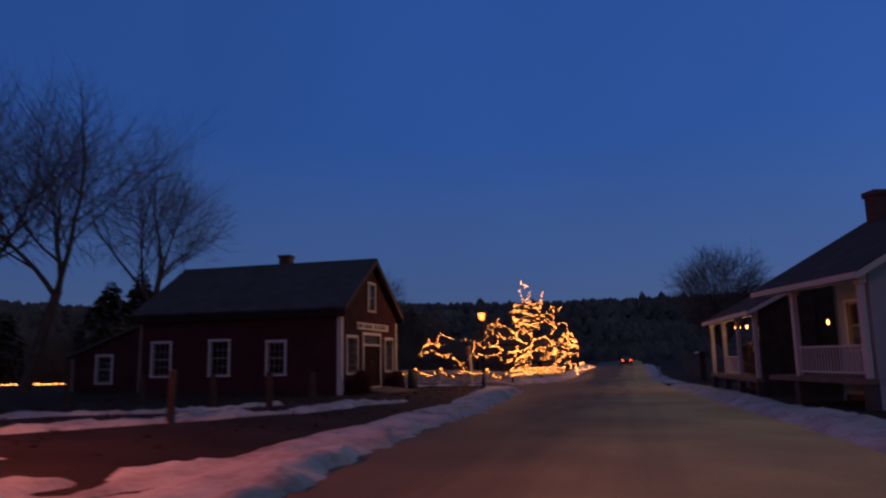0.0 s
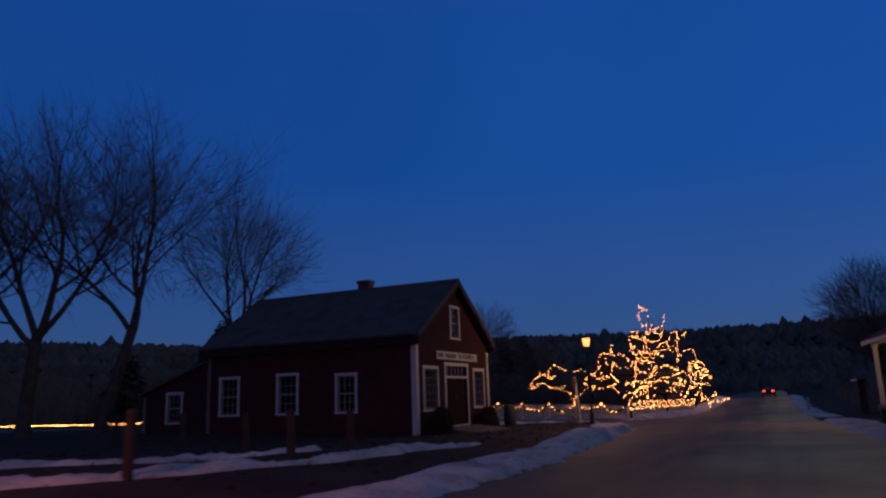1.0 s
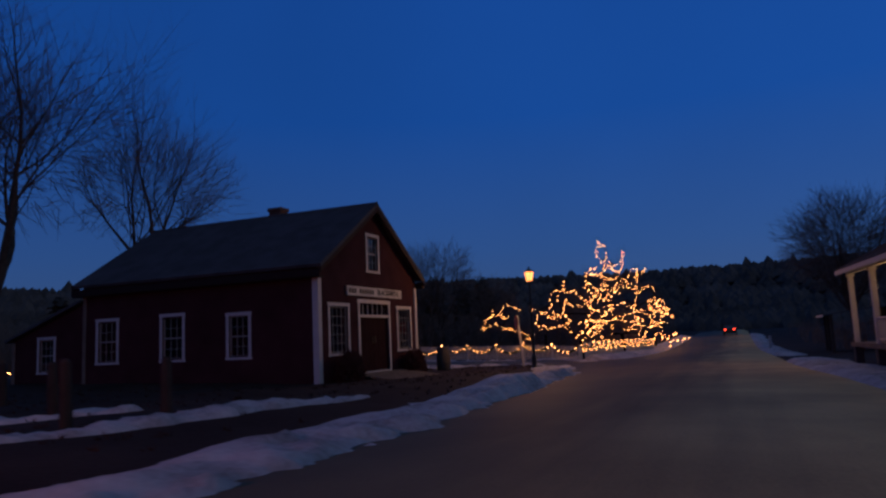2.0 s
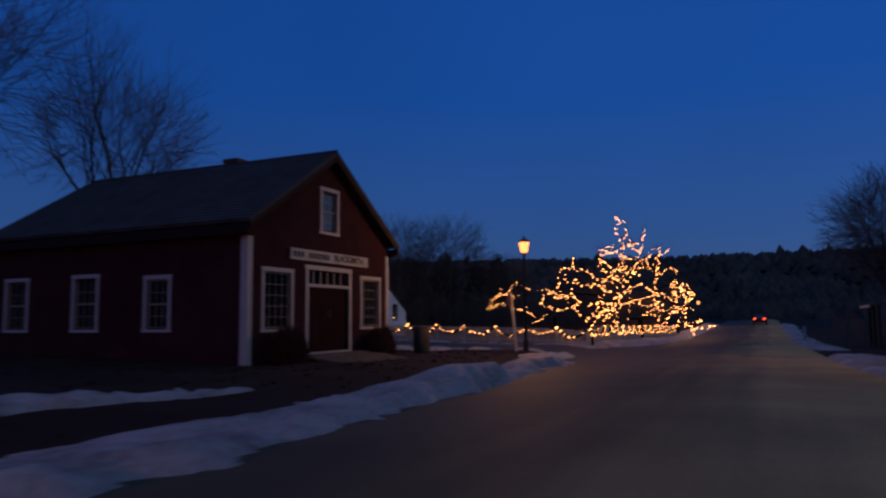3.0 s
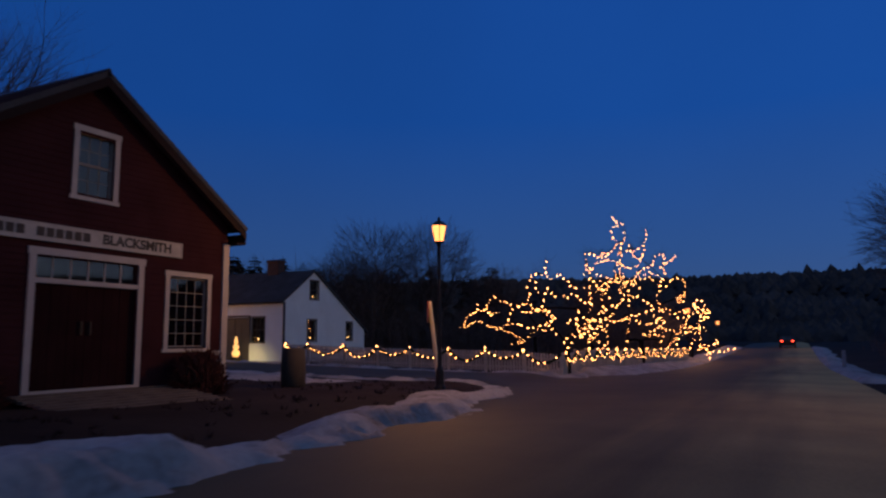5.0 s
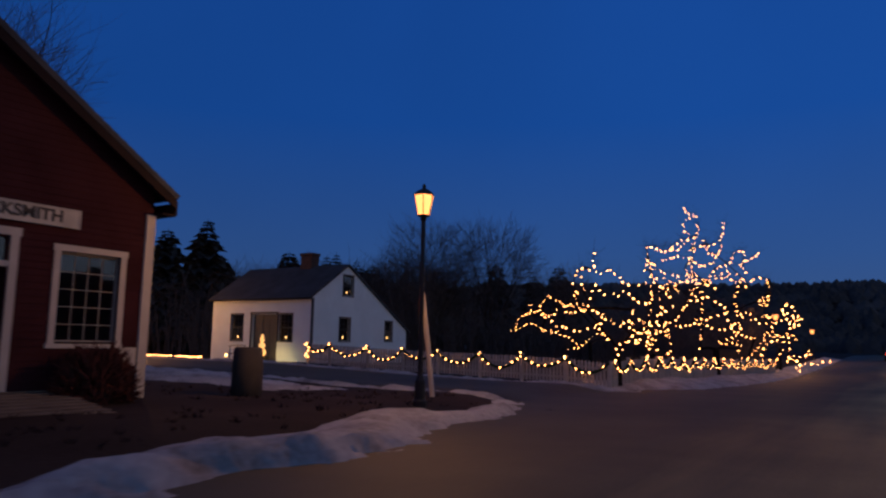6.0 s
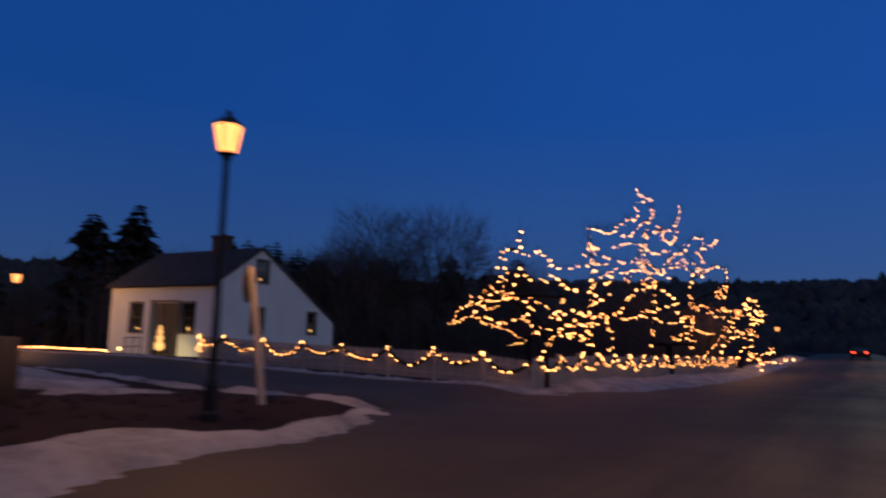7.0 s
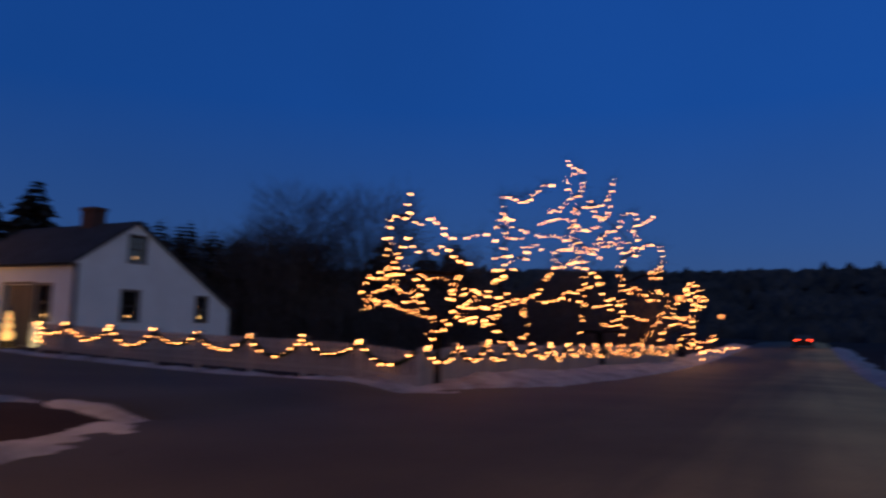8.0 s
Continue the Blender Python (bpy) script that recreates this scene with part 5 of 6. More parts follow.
lit_limb(tree, 0.050, (-6.84, 61.94, 0.52), (-6.88, 62.15, 1.62), (-6.92, 62.37, 2.14), (-7.03, 62.56, 2.38), (-6.98, 62.67, 2.61), (-7.09, 62.70, 2.82), (-7.02, 62.62, 3.27), (-6.92, 62.46, 3.54))
lit_limb(tree, 0.050, (-6.83, 64.42, 3.69), (-6.44, 64.59, 4.10), (-6.14, 64.69, 4.02), (-5.85, 64.69, 3.89), (-5.91, 64.59, 3.55), (-5.78, 64.41, 3.28), (-5.96, 64.20, 3.19), (-5.76, 63.98, 2.94), (-5.93, 63.81, 2.70), (-6.09, 63.71, 2.60), (-5.98, 63.71, 2.87), (-6.32, 63.81, 2.89))
lit_limb(tree, 0.035, (-6.12, 64.90, 2.78), (-6.47, 64.87, 2.83), (-6.33, 64.76, 3.06), (-5.99, 64.57, 3.10))
lit_limb(tree, 0.040, (-7.34, 64.32, 2.42), (-7.07, 64.12, 2.12), (-6.68, 63.90, 2.34), (-6.56, 63.69, 2.03), (-6.29, 63.55, 1.97), (-6.03, 63.50, 1.77), (-5.86, 63.55, 1.86), (-5.83, 63.68, 2.16), (-6.20, 63.89, 2.04))
lit_limb(tree, 0.050, (-7.62, 65.65, 0.82), (-8.28, 65.46, 0.88), (-8.62, 65.33, 0.83))
lit_limb(tree, 0.040, (-8.39, 65.92, 0.89), (-8.14, 65.91, 1.02), (-7.79, 66.00, 1.15), (-7.53, 66.17, 1.28), (-7.39, 66.38, 1.16), (-7.07, 66.60, 1.10), (-6.69, 66.78, 1.10))
lit_limb(tree, 0.050, (-7.50, 68.13, 0.13), (-7.28, 68.31, 0.37), (-7.06, 68.53, 0.69), (-6.84, 68.75, 1.04), (-6.74, 68.91, 1.36), (-6.49, 68.99, 1.71), (-6.41, 68.98, 2.06), (-6.48, 68.87, 2.32))
lit_limb(tree, 0.040, (-7.02, 70.08, 1.23), (-6.58, 70.29, 1.32), (-6.17, 70.44, 1.35), (-5.97, 70.50, 1.25), (-5.63, 70.46, 1.41), (-5.30, 70.33, 1.03))
finish_tree(tree)
tree = lit_tree(-8.06, 84.00, 0.62, "small far garden tree wound with warm lights", 0.08)
lit_limb(tree, 0.040, (-7.20, 81.99, -0.07), (-7.20, 81.77, 1.70), (-6.96, 81.60, 2.30), (-7.27, 81.51, 2.82), (-7.46, 81.52, 3.22), (-7.30, 81.62, 3.54), (-7.18, 81.80, 3.80), (-6.82, 82.02, 3.42), (-6.50, 82.23, 2.82), (-6.26, 82.40, 2.65))
lit_limb(tree, 0.030, (-8.33, 77.57, 0.26), (-7.90, 77.50, 0.92), (-7.43, 77.53, 1.19), (-6.99, 77.65, 1.07), (-7.26, 77.85, 1.40), (-7.72, 78.07, 1.73), (-7.52, 78.28, 2.27), (-7.16, 78.43, 2.47))
lit_limb(tree, 0.030, (-7.32, 80.55, 3.16), (-6.96, 80.69, 2.99), (-6.60, 80.89, 2.65), (-6.77, 81.12, 2.17), (-7.20, 81.32, 1.97))
lit_limb(tree, 0.035, (-7.07, 82.44, 2.33), (-6.74, 82.66, 2.09), (-6.62, 82.85, 2.45), (-6.86, 82.97, 2.82), (-7.28, 83.00, 2.46))
lit_limb(tree, 0.035, (-7.04, 80.39, 0.43), (-7.57, 80.49, 0.45), (-7.68, 80.49, 0.07), (-7.87, 80.39, -0.35))
lit_limb(tree, 0.035, (-7.03, 79.48, -0.21), (-6.48, 79.36, -0.13), (-6.25, 79.17, -0.52), (-6.30, 78.95, -0.87), (-6.41, 78.74, -0.41))
lit_limb(tree, 0.035, (-7.02, 80.63, 0.12), (-6.29, 80.40, 0.11), (-5.89, 80.20, 0.28), (-5.62, 80.06, 0.32), (-5.86, 80.00, 0.52))
lit_limb(tree, 0.035, (-6.25, 79.16, -0.42), (-5.68, 79.04, -0.33), (-5.32, 79.00, -0.38), (-4.94, 79.07, -0.21), (-4.47, 79.22, -0.10))
finish_tree(tree)


# ---- garden fence ----
picket_bm = bmesh.new()
prism(picket_bm, [(-0.046, 0.0), (0.046, 0.0), (0.046, 0.81), (0.0, 0.86), (-0.046, 0.81)], axes((0, 0, 0), (1, 0, 0), (0, 0, 1), (0, 1, 0)), 0.02)
bmesh.ops.recalc_face_normals(picket_bm, faces=picket_bm.faces)
PICKET = mesh_of("picket", picket_bm, M_FENCE)
post_bm = bmesh.new()
box(post_bm, (-0.055, -0.055, -0.2), (0.055, 0.055, 0.93), 0.006)
box(post_bm, (-0.075, -0.075, 0.93), (0.075, 0.075, 0.97), 0.006)
POST = mesh_of("post", post_bm, M_FENCE)


def fence_panel(a, b, lights=True, sag=0.33, seed=0, near=True):
    """One bay of picket fence from post to post, with a lit evergreen swag on it."""
    a, b = Vector(a), Vector(b)
    rnd = random.Random(seed)
    ang = math.degrees(math.atan2(b.y - a.y, b.x - a.x))
    length = (b.xy - a.xy).length
    za, zb = a.z, b.z
    ob = thing("picket_fence", (a.x, a.y, za), "pale painted picket fence bay hung with a lit garland", "fence", "bays of the garden fence", ang)
    p = new("post", POST)
    p.parent = ob
    tilt = (zb - za) / length
    for z in (0.22, 0.66):
        m = Matrix(((1, 0, 0, 0), (0, 1, 0, 0), (tilt, 0, 1, 0), (0, 0, 0, 1)))
        bm = boxed((0.0, 0.0, z - 0.035), (length, 0.035, z + 0.035))
        bmesh.ops.transform(bm, matrix=m, verts=bm.verts)
        part("rail", bm, M_FENCE, ob)
    n = max(2, int(length / 0.125))
    for i in range(n):
        k = new("picket", PICKET)
        k.parent = ob
        u = (i + 0.5) * length / n
        k.matrix_basis = pose(u, -0.021, tilt * u + 0.03 + rnd.uniform(-0.008, 0.008), 0, rnd.uniform(-0.8, 0.8), 0)
    if lights:
        d = (b - a) / length
        side = Vector((d.y, -d.x, 0)).normalized() * 0.08
        line = [a.lerp(b, t) + side + Vector((0, 0, 0.90 - sag * (1 - (2 * t - 1) ** 2))) for t in [i / 8 for i in range(9)]]
        sw = thing("garland", tuple(line[0]), "evergreen garland swag with warm white bulbs on the fence", "garland", "swags on the garden fence")
        bm = bmesh.new()
        path = resample(smooth_path(line, 4), 0.06)
        tube(bm, [q - line[0] for q in path], [0.036 + rnd.uniform(0, 0.016) for q in path], 6)
        for q in path:
            for k in range(3):
                e = Vector((rnd.uniform(-1, 1), rnd.uniform(-1, 1), rnd.uniform(-1, 1))).normalized() * rnd.uniform(0.07, 0.12)
                tube(bm, [q - line[0], q - line[0] + e], [0.01, 0.002], 3, tip=False)
        part("foliage", bm, M_GREEN, sw)
        for q in resample(smooth_path(line, 4), 0.27 if near else 0.32):
            k = new("bulb", BULB_ME)
            k.parent = sw
            k.matrix_basis = Matrix.Translation(q - line[0] + side * rnd.uniform(0.2, 0.8) + Vector((0, 0, rnd.uniform(-0.05, 0.03)))) @ Matrix.Scale(rnd.uniform(0.7, 1.0), 4)
        # a bow of bulbs at the post
        for j in range(1):
            k = new("bulb", BULB_ME)
            k.parent = sw
            k.matrix_basis = Matrix.Translation(side * 0.5 + Vector((rnd.uniform(-0.07, 0.07), rnd.uniform(-0.05, 0.05), rnd.uniform(-0.02, 0.10))))
    return ob


def fence_run(pts, lights=True, seed=0, near=True, sag=0.35):
    for i, (a, b) in enumerate(zip(pts, pts[1:])):
        fence_panel((a[0], a[1], ground_z(*a) + 0.03), (b[0], b[1], ground_z(*b) + 0.03), lights, sag * (1 + 0.2 * ((i * 7) % 3)), seed + i, near)
    e = pts[-1]
    ob = solo("fence_post", box(bmesh.new(), (-0.055, -0.055, -0.2), (0.055, 0.055, 0.95), 0.006), M_FENCE, "pale square end post of the picket fence", "post", "end posts of the fence")
    ob.matrix_basis = pose(e[0], e[1], ground_z(*e))


fence_run([(x, 50.35) for x in (-22.9, -21.6, -19.5, -17.65, -15.97, -14.05, -12.29, -10.55, -8.94)], seed=100)
fence_run([(-8.94 + 0.012 * i * i * 0.4, 50.55 + 1.75 * i) for i in range(17)], seed=140)

light_string([(-22.95, 50.24, 0.42), (-22.8, 50.24, 0.2), (-23.0, 50.24, -0.05), (-22.7, 50.24, -0.12)], random.Random(175), 0.16, 0.03, "bunch of warm bulbs wound on the fence end post", "")


# a low line of lights on stakes beyond the side road
def stake_line(x0, x1, y, seed):
    rnd = random.Random(seed)
    pts = [(x0 + (x1 - x0) * i / 3, y, ground_z(x0 + (x1 - x0) * i / 3, y) + 0.22 + 0.03 * (i % 2)) for i in range(4)]
    ob = light_string(pts, rnd, 0.28, 0.02, "straight low string of warm bulbs on short stakes", "low light strings beyond the side road", BIG_ME)
    for p in pts:
        q = Vector(p) - ob.matrix_basis.translation
        part("stake", tube(bmesh.new(), [q + Vector((0, 0, -0.4)), q + Vector((0, 0, 0.03))], [0.02, 0.016], 5), M_DKWOOD, ob)


for i in range(16):
    stake_line(-97.2 + 3.4 * i, -94.2 + 3.4 * i, 61.0, 180 + i)


# ---- street lamps ----
def street_lamp(x, y, z_head, label, power, tint=(1.0, 0.42, 0.13)):
    z = ground_z(x, y) - 0.05
    h = z_head - z
    ob = thing("street_lamp", (x, y, z), label, "street lamp", "post lanterns along the roads")
    part("base", lathe(bmesh.new(), [(0.14, -0.1), (0.14, 0.12), (0.11, 0.16), (0.10, 0.50), (0.075, 0.56), (0.055, 0.62)], 12), M_IRON, ob, "flared cast base")
    part("pole", lathe(bmesh.new(), [(0.055, 0.5), (0.045, h * 0.6), (0.042, h - 0.34), (0.07, h - 0.30), (0.05, h - 0.26)], 12), M_IRON, ob, "black pole")
    part("holder", lathe(bmesh.new(), [(0.05, h - 0.27), (0.13, h - 0.235), (0.13, h - 0.215), (0.05, h - 0.21)], 8), M_IRON, ob)
    glass = part("lantern_glass", lathe(bmesh.new(), [(0.125, h - 0.20), (0.20, h + 0.16), (0.17, h + 0.20), (0.03, h + 0.21)], 6), M_LANTERN, ob, "glowing amber lantern panes")
    glass.visible_shadow = False
    bm = bmesh.new()
    for k in range(6):
        a = k * math.tau / 6
        tube(bm, [(0.128 * math.cos(a), 0.128 * math.sin(a), h - 0.21), (0.205 * math.cos(a), 0.205 * math.sin(a), h + 0.17)], [0.010, 0.010], 4)
    part("lantern_frame", bm, M_IRON, ob)
    part("cap", lathe(bmesh.new(), [(0.225, h + 0.17), (0.225, h + 0.19), (0.12, h + 0.28), (0.04, h + 0.32), (0.045, h + 0.37), (0.01, h + 0.42)], 6), M_IRON, ob, "black lantern cap with finial")
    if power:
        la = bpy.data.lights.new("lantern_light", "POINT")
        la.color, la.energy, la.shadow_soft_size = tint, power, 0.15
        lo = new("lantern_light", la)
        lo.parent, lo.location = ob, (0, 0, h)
    return ob


street_lamp(-8.32, 37.96, 3.265, "black cast-iron street lantern glowing amber beside the snow bank", LAMP)
street_lamp(-34.6, 49.4, 2.87, "black street lantern glowing amber down the side road", LAMP)
street_lamp(-8.5, 85.9, 2.95, "black street lantern glowing amber beyond the lit trees", LAMP)
street_lamp(-8.5, 111.8, 2.42, "distant black street lantern glowing by the road", LAMP)
# added lantern, always out of view, only to tint the first snow red
street_lamp(-8.6, 4.2, 2.9, "added unseen lantern that reddens the snow at the start", 1000.0, (1.0, 0.22, 0.12))

# leaning road sign seen from behind
sign = thing("road_sign", (-9.36, 40.03, ground_z(-9.36, 40.03) - 0.05), "leaning pale steel signpost with a round-cornered plate", "road sign")
lean = Vector((-0.12, -0.36, 2.32))
part("post", tube(bmesh.new(), [(0, 0, -0.3), lean * 0.5, lean], [0.06, 0.06, 0.06], 8), M_GALV, sign, "pale steel post")
bm = bmesh.new()
octa = [(0.33 * math.cos(math.radians(22.5 + 45 * k)), 0.33 * math.sin(math.radians(22.5 + 45 * k))) for k in range(8)]
prism(bm, octa, axes(tuple(lean * 0.87 + Vector((-0.07, -0.05, 0))), (0.536, -0.843, 0), (0, 0, 1), (0.843, 0.536, 0)), 0.012)
bmesh.ops.recalc_face_normals(bm, faces=bm.faces)
plate = part("plate", bm, M_IRON, sign, "dull dark back of an octagonal plate")
bm = bmesh.new()
prism(bm, [(u * 0.97, v * 0.97) for u, v in octa], axes(tuple(lean * 0.87 + Vector((-0.0755, -0.0535, 0))), (0.536, -0.843, 0), (0, 0, 1), (0.843, 0.536, 0)), 0.004)
part("face", bm, M_SIGNRED, plate, "red painted face")


# ---- right side of the road ----
def porch_house(o, turn, length, depth, eave_z, ridge_z, floor_z, wall_mat, label, posts, rail_bays, lights=(), chimney_u=None):
    """A low house with an open porch. Local x runs along the porch, y away from the road."""
    ob = thing("porch_house", (o[0], o[1], 0), label, "house", "porch houses beside the road", turn)
    pd = 2.0
    gz = floor_z - 0.9
    part("porch_floor", boxed((-0.1, -0.15, floor_z - 0.14), (length, pd, floor_z), 0.01), M_WOOD, ob)
    for u in posts:
        pst = part("post", boxed((u - 0.075, -0.075, floor_z), (u + 0.075, 0.075, eave_z - 0.12), 0.012), M_TRIM, ob, "square white porch post")
        part("post_cap", boxed((u - 0.11, -0.11, eave_z - 0.26), (u + 0.11, 0.11, eave_z - 0.16), 0.01), M_TRIM, pst)
        part("pier", boxed((u - 0.12, -0.12, gz - 0.3), (u + 0.12, 0.12, floor_z - 0.14)), M_STONE, ob)
    part("beam", boxed((-0.05, -0.09, eave_z - 0.16), (length, 0.09, eave_z), 0.01), M_TRIM, ob, "white porch beam")
    for k in rail_bays:
        u0, u1 = posts[k] + 0.1, posts[k + 1] - 0.1
        r = part("railing", boxed((u0, -0.03, floor_z + 0.74), (u1, 0.03, floor_z + 0.80), 0.006), M_TRIM, ob, "white porch railing")
        part("bottom_rail", boxed((u0, -0.025, floor_z + 0.10), (u1, 0.025, floor_z + 0.15)), M_TRIM, r)
        n = int((u1 - u0) / 0.14)
        for i in range(n):
            u = u0 + (i + 0.5) * (u1 - u0) / n
            part("baluster", boxed((u - 0.016, -0.016, floor_z + 0.15), (u + 0.016, 0.016, floor_z + 0.74)), M_TRIM, r)
    rise = (ridge_z - eave_z) / (depth / 2 + 0.35)
    # front wall behind the porch with windows, gables and back wall
    fw = axes((0, pd, floor_z - 0.6), (1, 0, 0), (0, 0, 1), (0, 1, 0))
    wins = [(u, u + 0.85, 1.3, 2.65) for u in (0.6, 2.1)]
    front_h = eave_z + rise * (pd + 0.35) - floor_z + 0.5
    part("wall", wall_mesh(fw, length, front_h, 0.15, wins), wall_mat, ob)
    for w in wins:
        sash_window(ob, fw, *w, 2, 2, 0.09)
    for u, wdir in ((0.0, 1), (length, -1)):
        gm = axes((u, -0.0, gz - 0.2), (0, 1, 0), (0, 0, 1), (wdir, 0, 0))
        e = eave_z - gz + 0.2
        y0 = 0.12 if wdir == -1 else pd
        pl = [(-rise, 1, e + rise * 0.35 - 0.12), (rise, 1, e + rise * (depth + 0.35) - 0.12), (-1, 0, -y0)]
        part("gable_wall", wall_mesh(gm, depth, ridge_z - gz, 0.15, [], pl), wall_mat, ob)
    part("wall", wall_mesh(axes((length, depth, gz - 0.2), (-1, 0, 0), (0, 0, 1), (0, -1, 0)), length, eave_z - gz + 0.1, 0.15, []), wall_mat, ob)
    half = depth / 2
    for y_e in (-0.35, depth + 0.35):
        q = ((-0.35, y_e, eave_z), (length + 0.3, y_e, eave_z), (length + 0.3, half, ridge_z), (-0.35, half, ridge_z))
        part("roof", shingle_roof(*q, 26, 0.09), M_ROOF, ob)
        sgn = 1 if y_e < 0 else -1
        for u in (-0.36, length + 0.28):
            part("rake_board", prism(bmesh.new(), [(y_e, eave_z - 0.20), (y_e, eave_z - 0.04), (half, ridge_z - 0.04), (half, ridge_z - 0.22)], axes((u, 0, 0), (0, 1, 0), (0, 0, 1), (1, 0, 0)), 0.03), M_TRIM, ob, "white rake board")
        part("fascia", boxed((-0.35, y_e - 0.02, eave_z - 0.17), (length + 0.3, y_e + 0.01, eave_z - 0.02)), M_TRIM, ob, "white eaves board")
    if chimney_u is not None:
        c = chimney_u
        part("chimney", box(boxed((c, half - 0.3, ridge_z - 0.5), (c + 0.55, half + 0.3, ridge_z + 0.75), 0.02), (c - 0.05, half - 0.35, ridge_z + 0.62), (c + 0.6, half + 0.35, ridge_z + 0.8), 0.02), M_BRICK, ob, "brick chimney")
    for u, y, z in lights:
        k = 0.42 if chimney_u is None else 0.3
        lp = part("porch_light", lathe(bmesh.new(), [(0.03 * k, 0), (0.07 * k, 0.03), (0.08 * k, 0.09), (0.05 * k, 0.13), (0.01 * k, 0.15)], 8, (u, y, z)), M_CANDLE, ob, "small warm porch light")
        part("canopy", lathe(bmesh.new(), [(0.09, 0.15), (0.09, 0.17), (0.01, 0.2)], 8, (u, y, z)), M_IRON, lp)
        la = bpy.data.lights.new("porch_lamp", "POINT")
        la.color, la.energy, la.shadow_soft_size = (1.0, 0.55, 0.25), 14.0 if chimney_u is None else 3.0, 0.08
        lo = new("porch_lamp", la)
        lo.parent, lo.location = ob, (u, y, z - 0.12)
    return ob


porch_house((3.79, 22.0), -74, 4.75, 7.0, 2.75, 4.9, 0.26, M_GREYBLUE, "grey-blue house with a white-posted open porch", (1.45, 4.6), (0,), ((0.97, 1.2, 1.67),), 0.1)
porch_house((3.50, 35.7), -86, 9.0, 6.5, 2.45, 4.3, 0.0, M_DKWOOD, "dark house with a white-posted porch and small lights", (0.15, 3.0, 5.9, 8.8), (1,), ((1.6, 0.8, 2.02), (2.9, 0.7, 1.98), (4.3, 0.7, 1.95)))

# open shed farther on
shed = thing("open_shed", (4.6, 52.5, ground_z(4.6, 52.5)), "low dark open-fronted shed with a pale roof edge", "shed", turn=88)
for u in (0.0, 2.5, 5.0):
    for v in (0.0, 3.0):
        part("post", boxed((u - 0.07, -v - 0.07, -0.2), (u + 0.07, -v + 0.07, 2.1 + 0.12 * v), 0.01), M_DKWOOD, shed)
part("roof", slab(bmesh.new(), (-0.4, 0.4, 2.08), (5.4, 0.4, 2.08), (5.4, -3.4, 2.55), (-0.4, -3.4, 2.55), 0.08), M_ROOF, shed)
part("roof_edge", boxed((-0.4, 0.38, 1.95), (5.4, 0.43, 2.08)), M_TRIM, shed, "pale roof edge board")
part("back_wall", boxed((-0.1, -3.1, -0.1), (5.1, -3.0, 2.4)), M_DKWOOD, shed)

# white marker post on the far verge
solo("marker_post", boxed((1.9, 68.0, road_z(68) - 0.1), (2.1, 68.15, road_z(68) + 1.1), 0.01), M_GREYBLUE, "pale wooden marker post on the verge", "post")

# rough posts of an old rail fence before the forge
for i, (x, y, h) in enumerate(((-9.4, 11.6, 1.05), (-9.5, 15.9, 1.0), (-8.9, 17.3, 0.95), (-12.6, 18.2, 1.0), (-16.5, 20.0, 1.0), (-20.5, 21.0, 1.0))):
    bm = bmesh.new()
    lathe(bm, [(0.10, -0.2), (0.095, 0.4), (0.085, h - 0.05), (0.05, h)], 9)
    for v in bm.verts:
        v.co += Vector((noise.noise(v.co * 4 + Vector((i, 0, 0))), noise.noise(v.co * 4 + Vector((0, i, 7))), 0)) * 0.025
    p = solo("rough_post", bm, M_DKWOOD, "rough dark wooden fence post on the snowy grass", "post", "old fence posts")
    p.matrix_basis = pose(x, y, ground_z(x, y), 3 * math.sin(i * 2.1), 3 * math.cos(i * 1.3), 0)

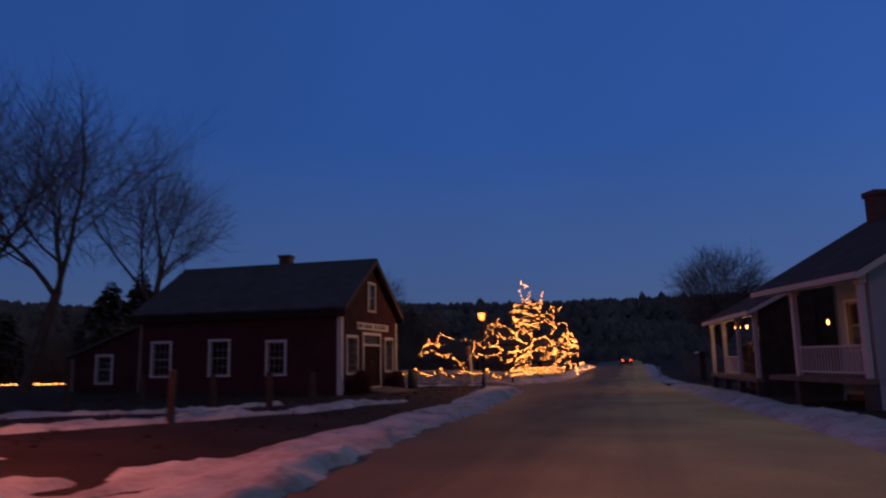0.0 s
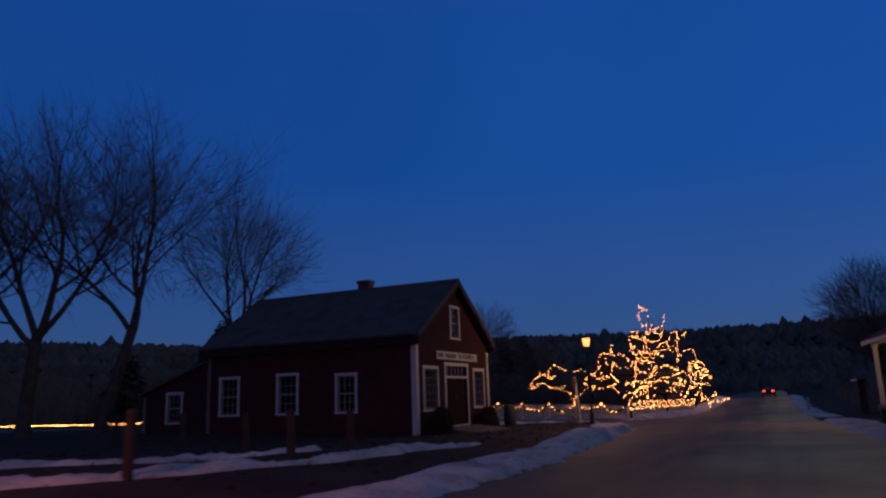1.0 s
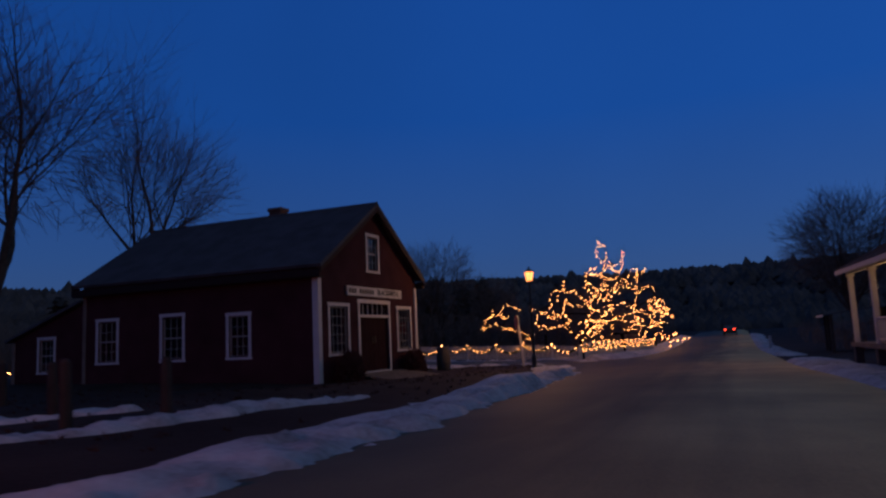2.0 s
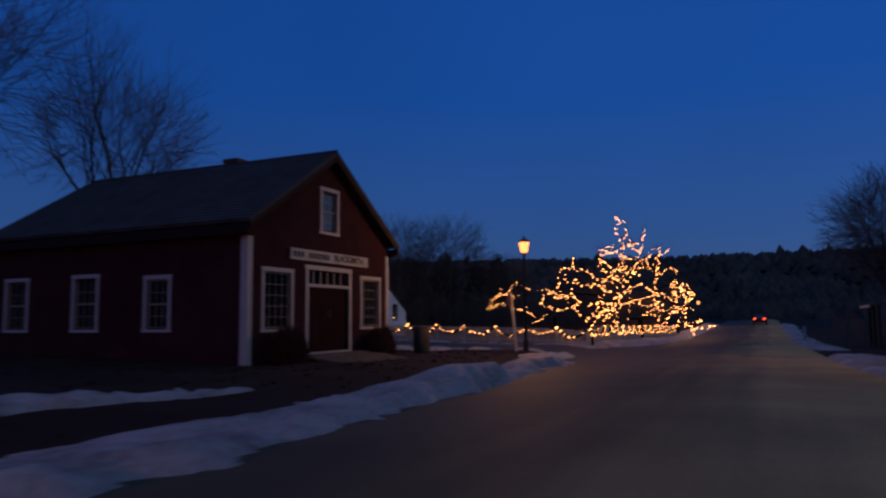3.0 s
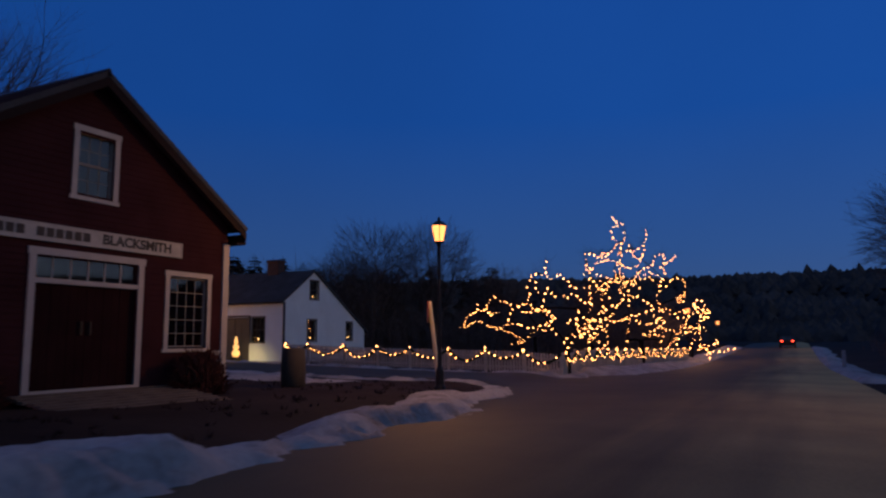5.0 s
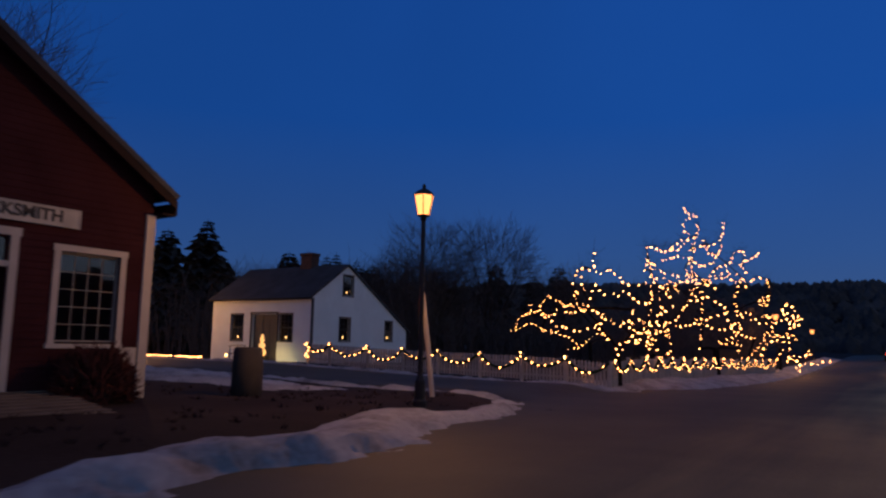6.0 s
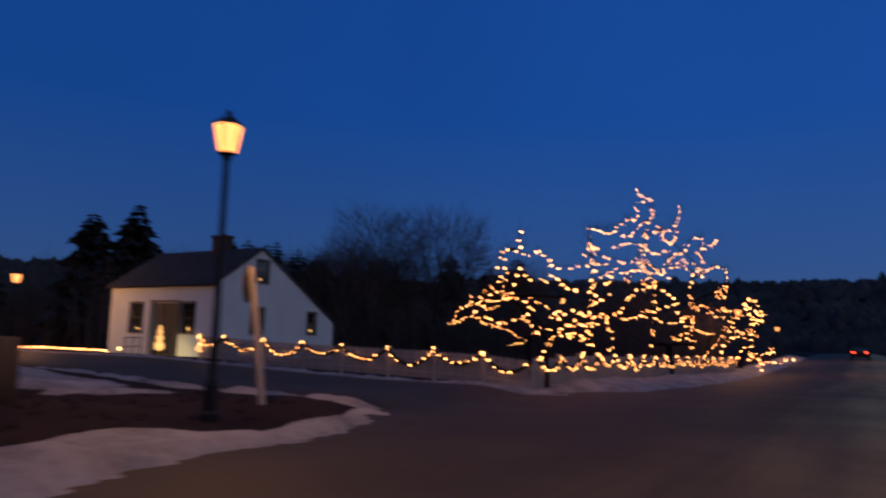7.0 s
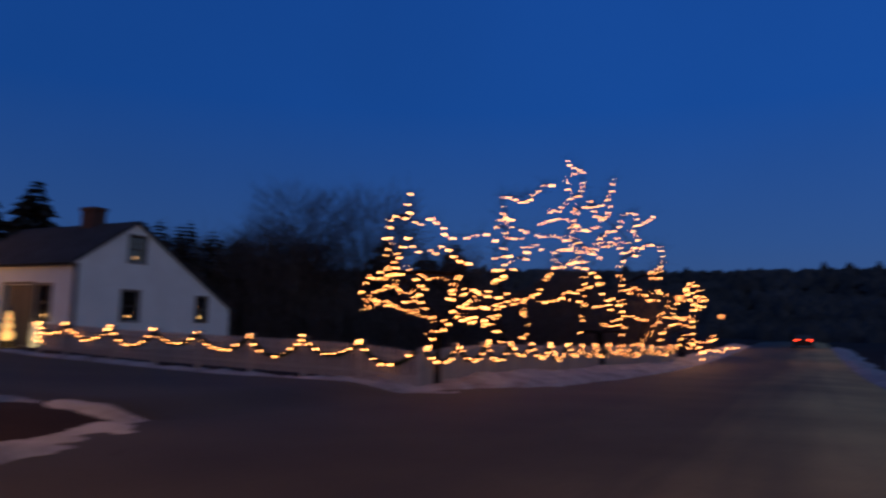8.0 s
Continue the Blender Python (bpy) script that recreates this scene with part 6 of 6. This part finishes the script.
# dry grass tufts on the verge of the forge yard
rnd = random.Random(4)
bm = bmesh.new()
for i in range(900):
    x, y = rnd.uniform(-20, -6.6), rnd.uniform(6, 41)
    if -22.5 < x < -10.6 and 27 < y < 35 or snow_depth(x, y) > -0.01:
        continue
    z = ground_z(x, y) - 0.02
    for k in range(4):
        e = Vector((rnd.uniform(-0.1, 0.1), rnd.uniform(-0.1, 0.1), rnd.uniform(0.04, 0.10)))
        p = Vector((x + rnd.uniform(-0.08, 0.08), y + rnd.uniform(-0.08, 0.08), z))
        s = Vector((0.012, 0.006, 0))
        bm.faces.new([bm.verts.new(q) for q in (p - s, p + s, p + e)])
solo("dry_grass", bm, M_SOIL, "tufts of dry brown grass between the snow strips", "grass", kind="stuff")

# ---- car ahead ----
car = thing("car", (-1.3, 120.0, road_z(120) + 0.04), "dark car with red tail lamps far along the road", "car")
bm = bmesh.new()
body = [(-2.1, 0.25), (2.1, 0.25), (2.15, 0.7), (1.2, 0.85), (0.6, 1.35), (-1.2, 1.4), (-1.9, 0.95), (-2.15, 0.9)]
prism(bm, body, axes((-0.85, 0, 0), (0, 1, 0), (0, 0, 1), (1, 0, 0)), 1.7)
bmesh.ops.recalc_face_normals(bm, faces=bm.faces)
bmesh.ops.bevel(bm, geom=list(bm.edges), offset=0.06, segments=2, affect="EDGES")
part("body", bm, M_CAR, car)
part("rear_window", prism(bmesh.new(), [(-0.6, 0.0), (0.6, 0.0), (0.5, 0.5), (-0.5, 0.5)], axes((0, -1.93, 0.93), (1, 0, 0), (0, 0.75, 0.6), (0, 0.6, -0.75)), 0.01), M_GLASS, car)
for x in (-0.82, 0.82):
    for y in (-1.35, 1.35):
        bm = bmesh.new()
        lathe(bm, [(0.2, -0.1), (0.32, -0.09), (0.33, 0.09), (0.2, 0.1)], 16)
        bmesh.ops.transform(bm, matrix=pose(x, y, 0.33, 0, 90, 0), verts=bm.verts)
        part("wheel", bm, M_TYRE, car)
for x in (-0.6, 0.6):
    part("tail_lamp", boxed((x - 0.11, -2.2, 0.74), (x + 0.11, -2.1, 0.88), 0.02), M_TAIL, car, "glowing red tail lamp")
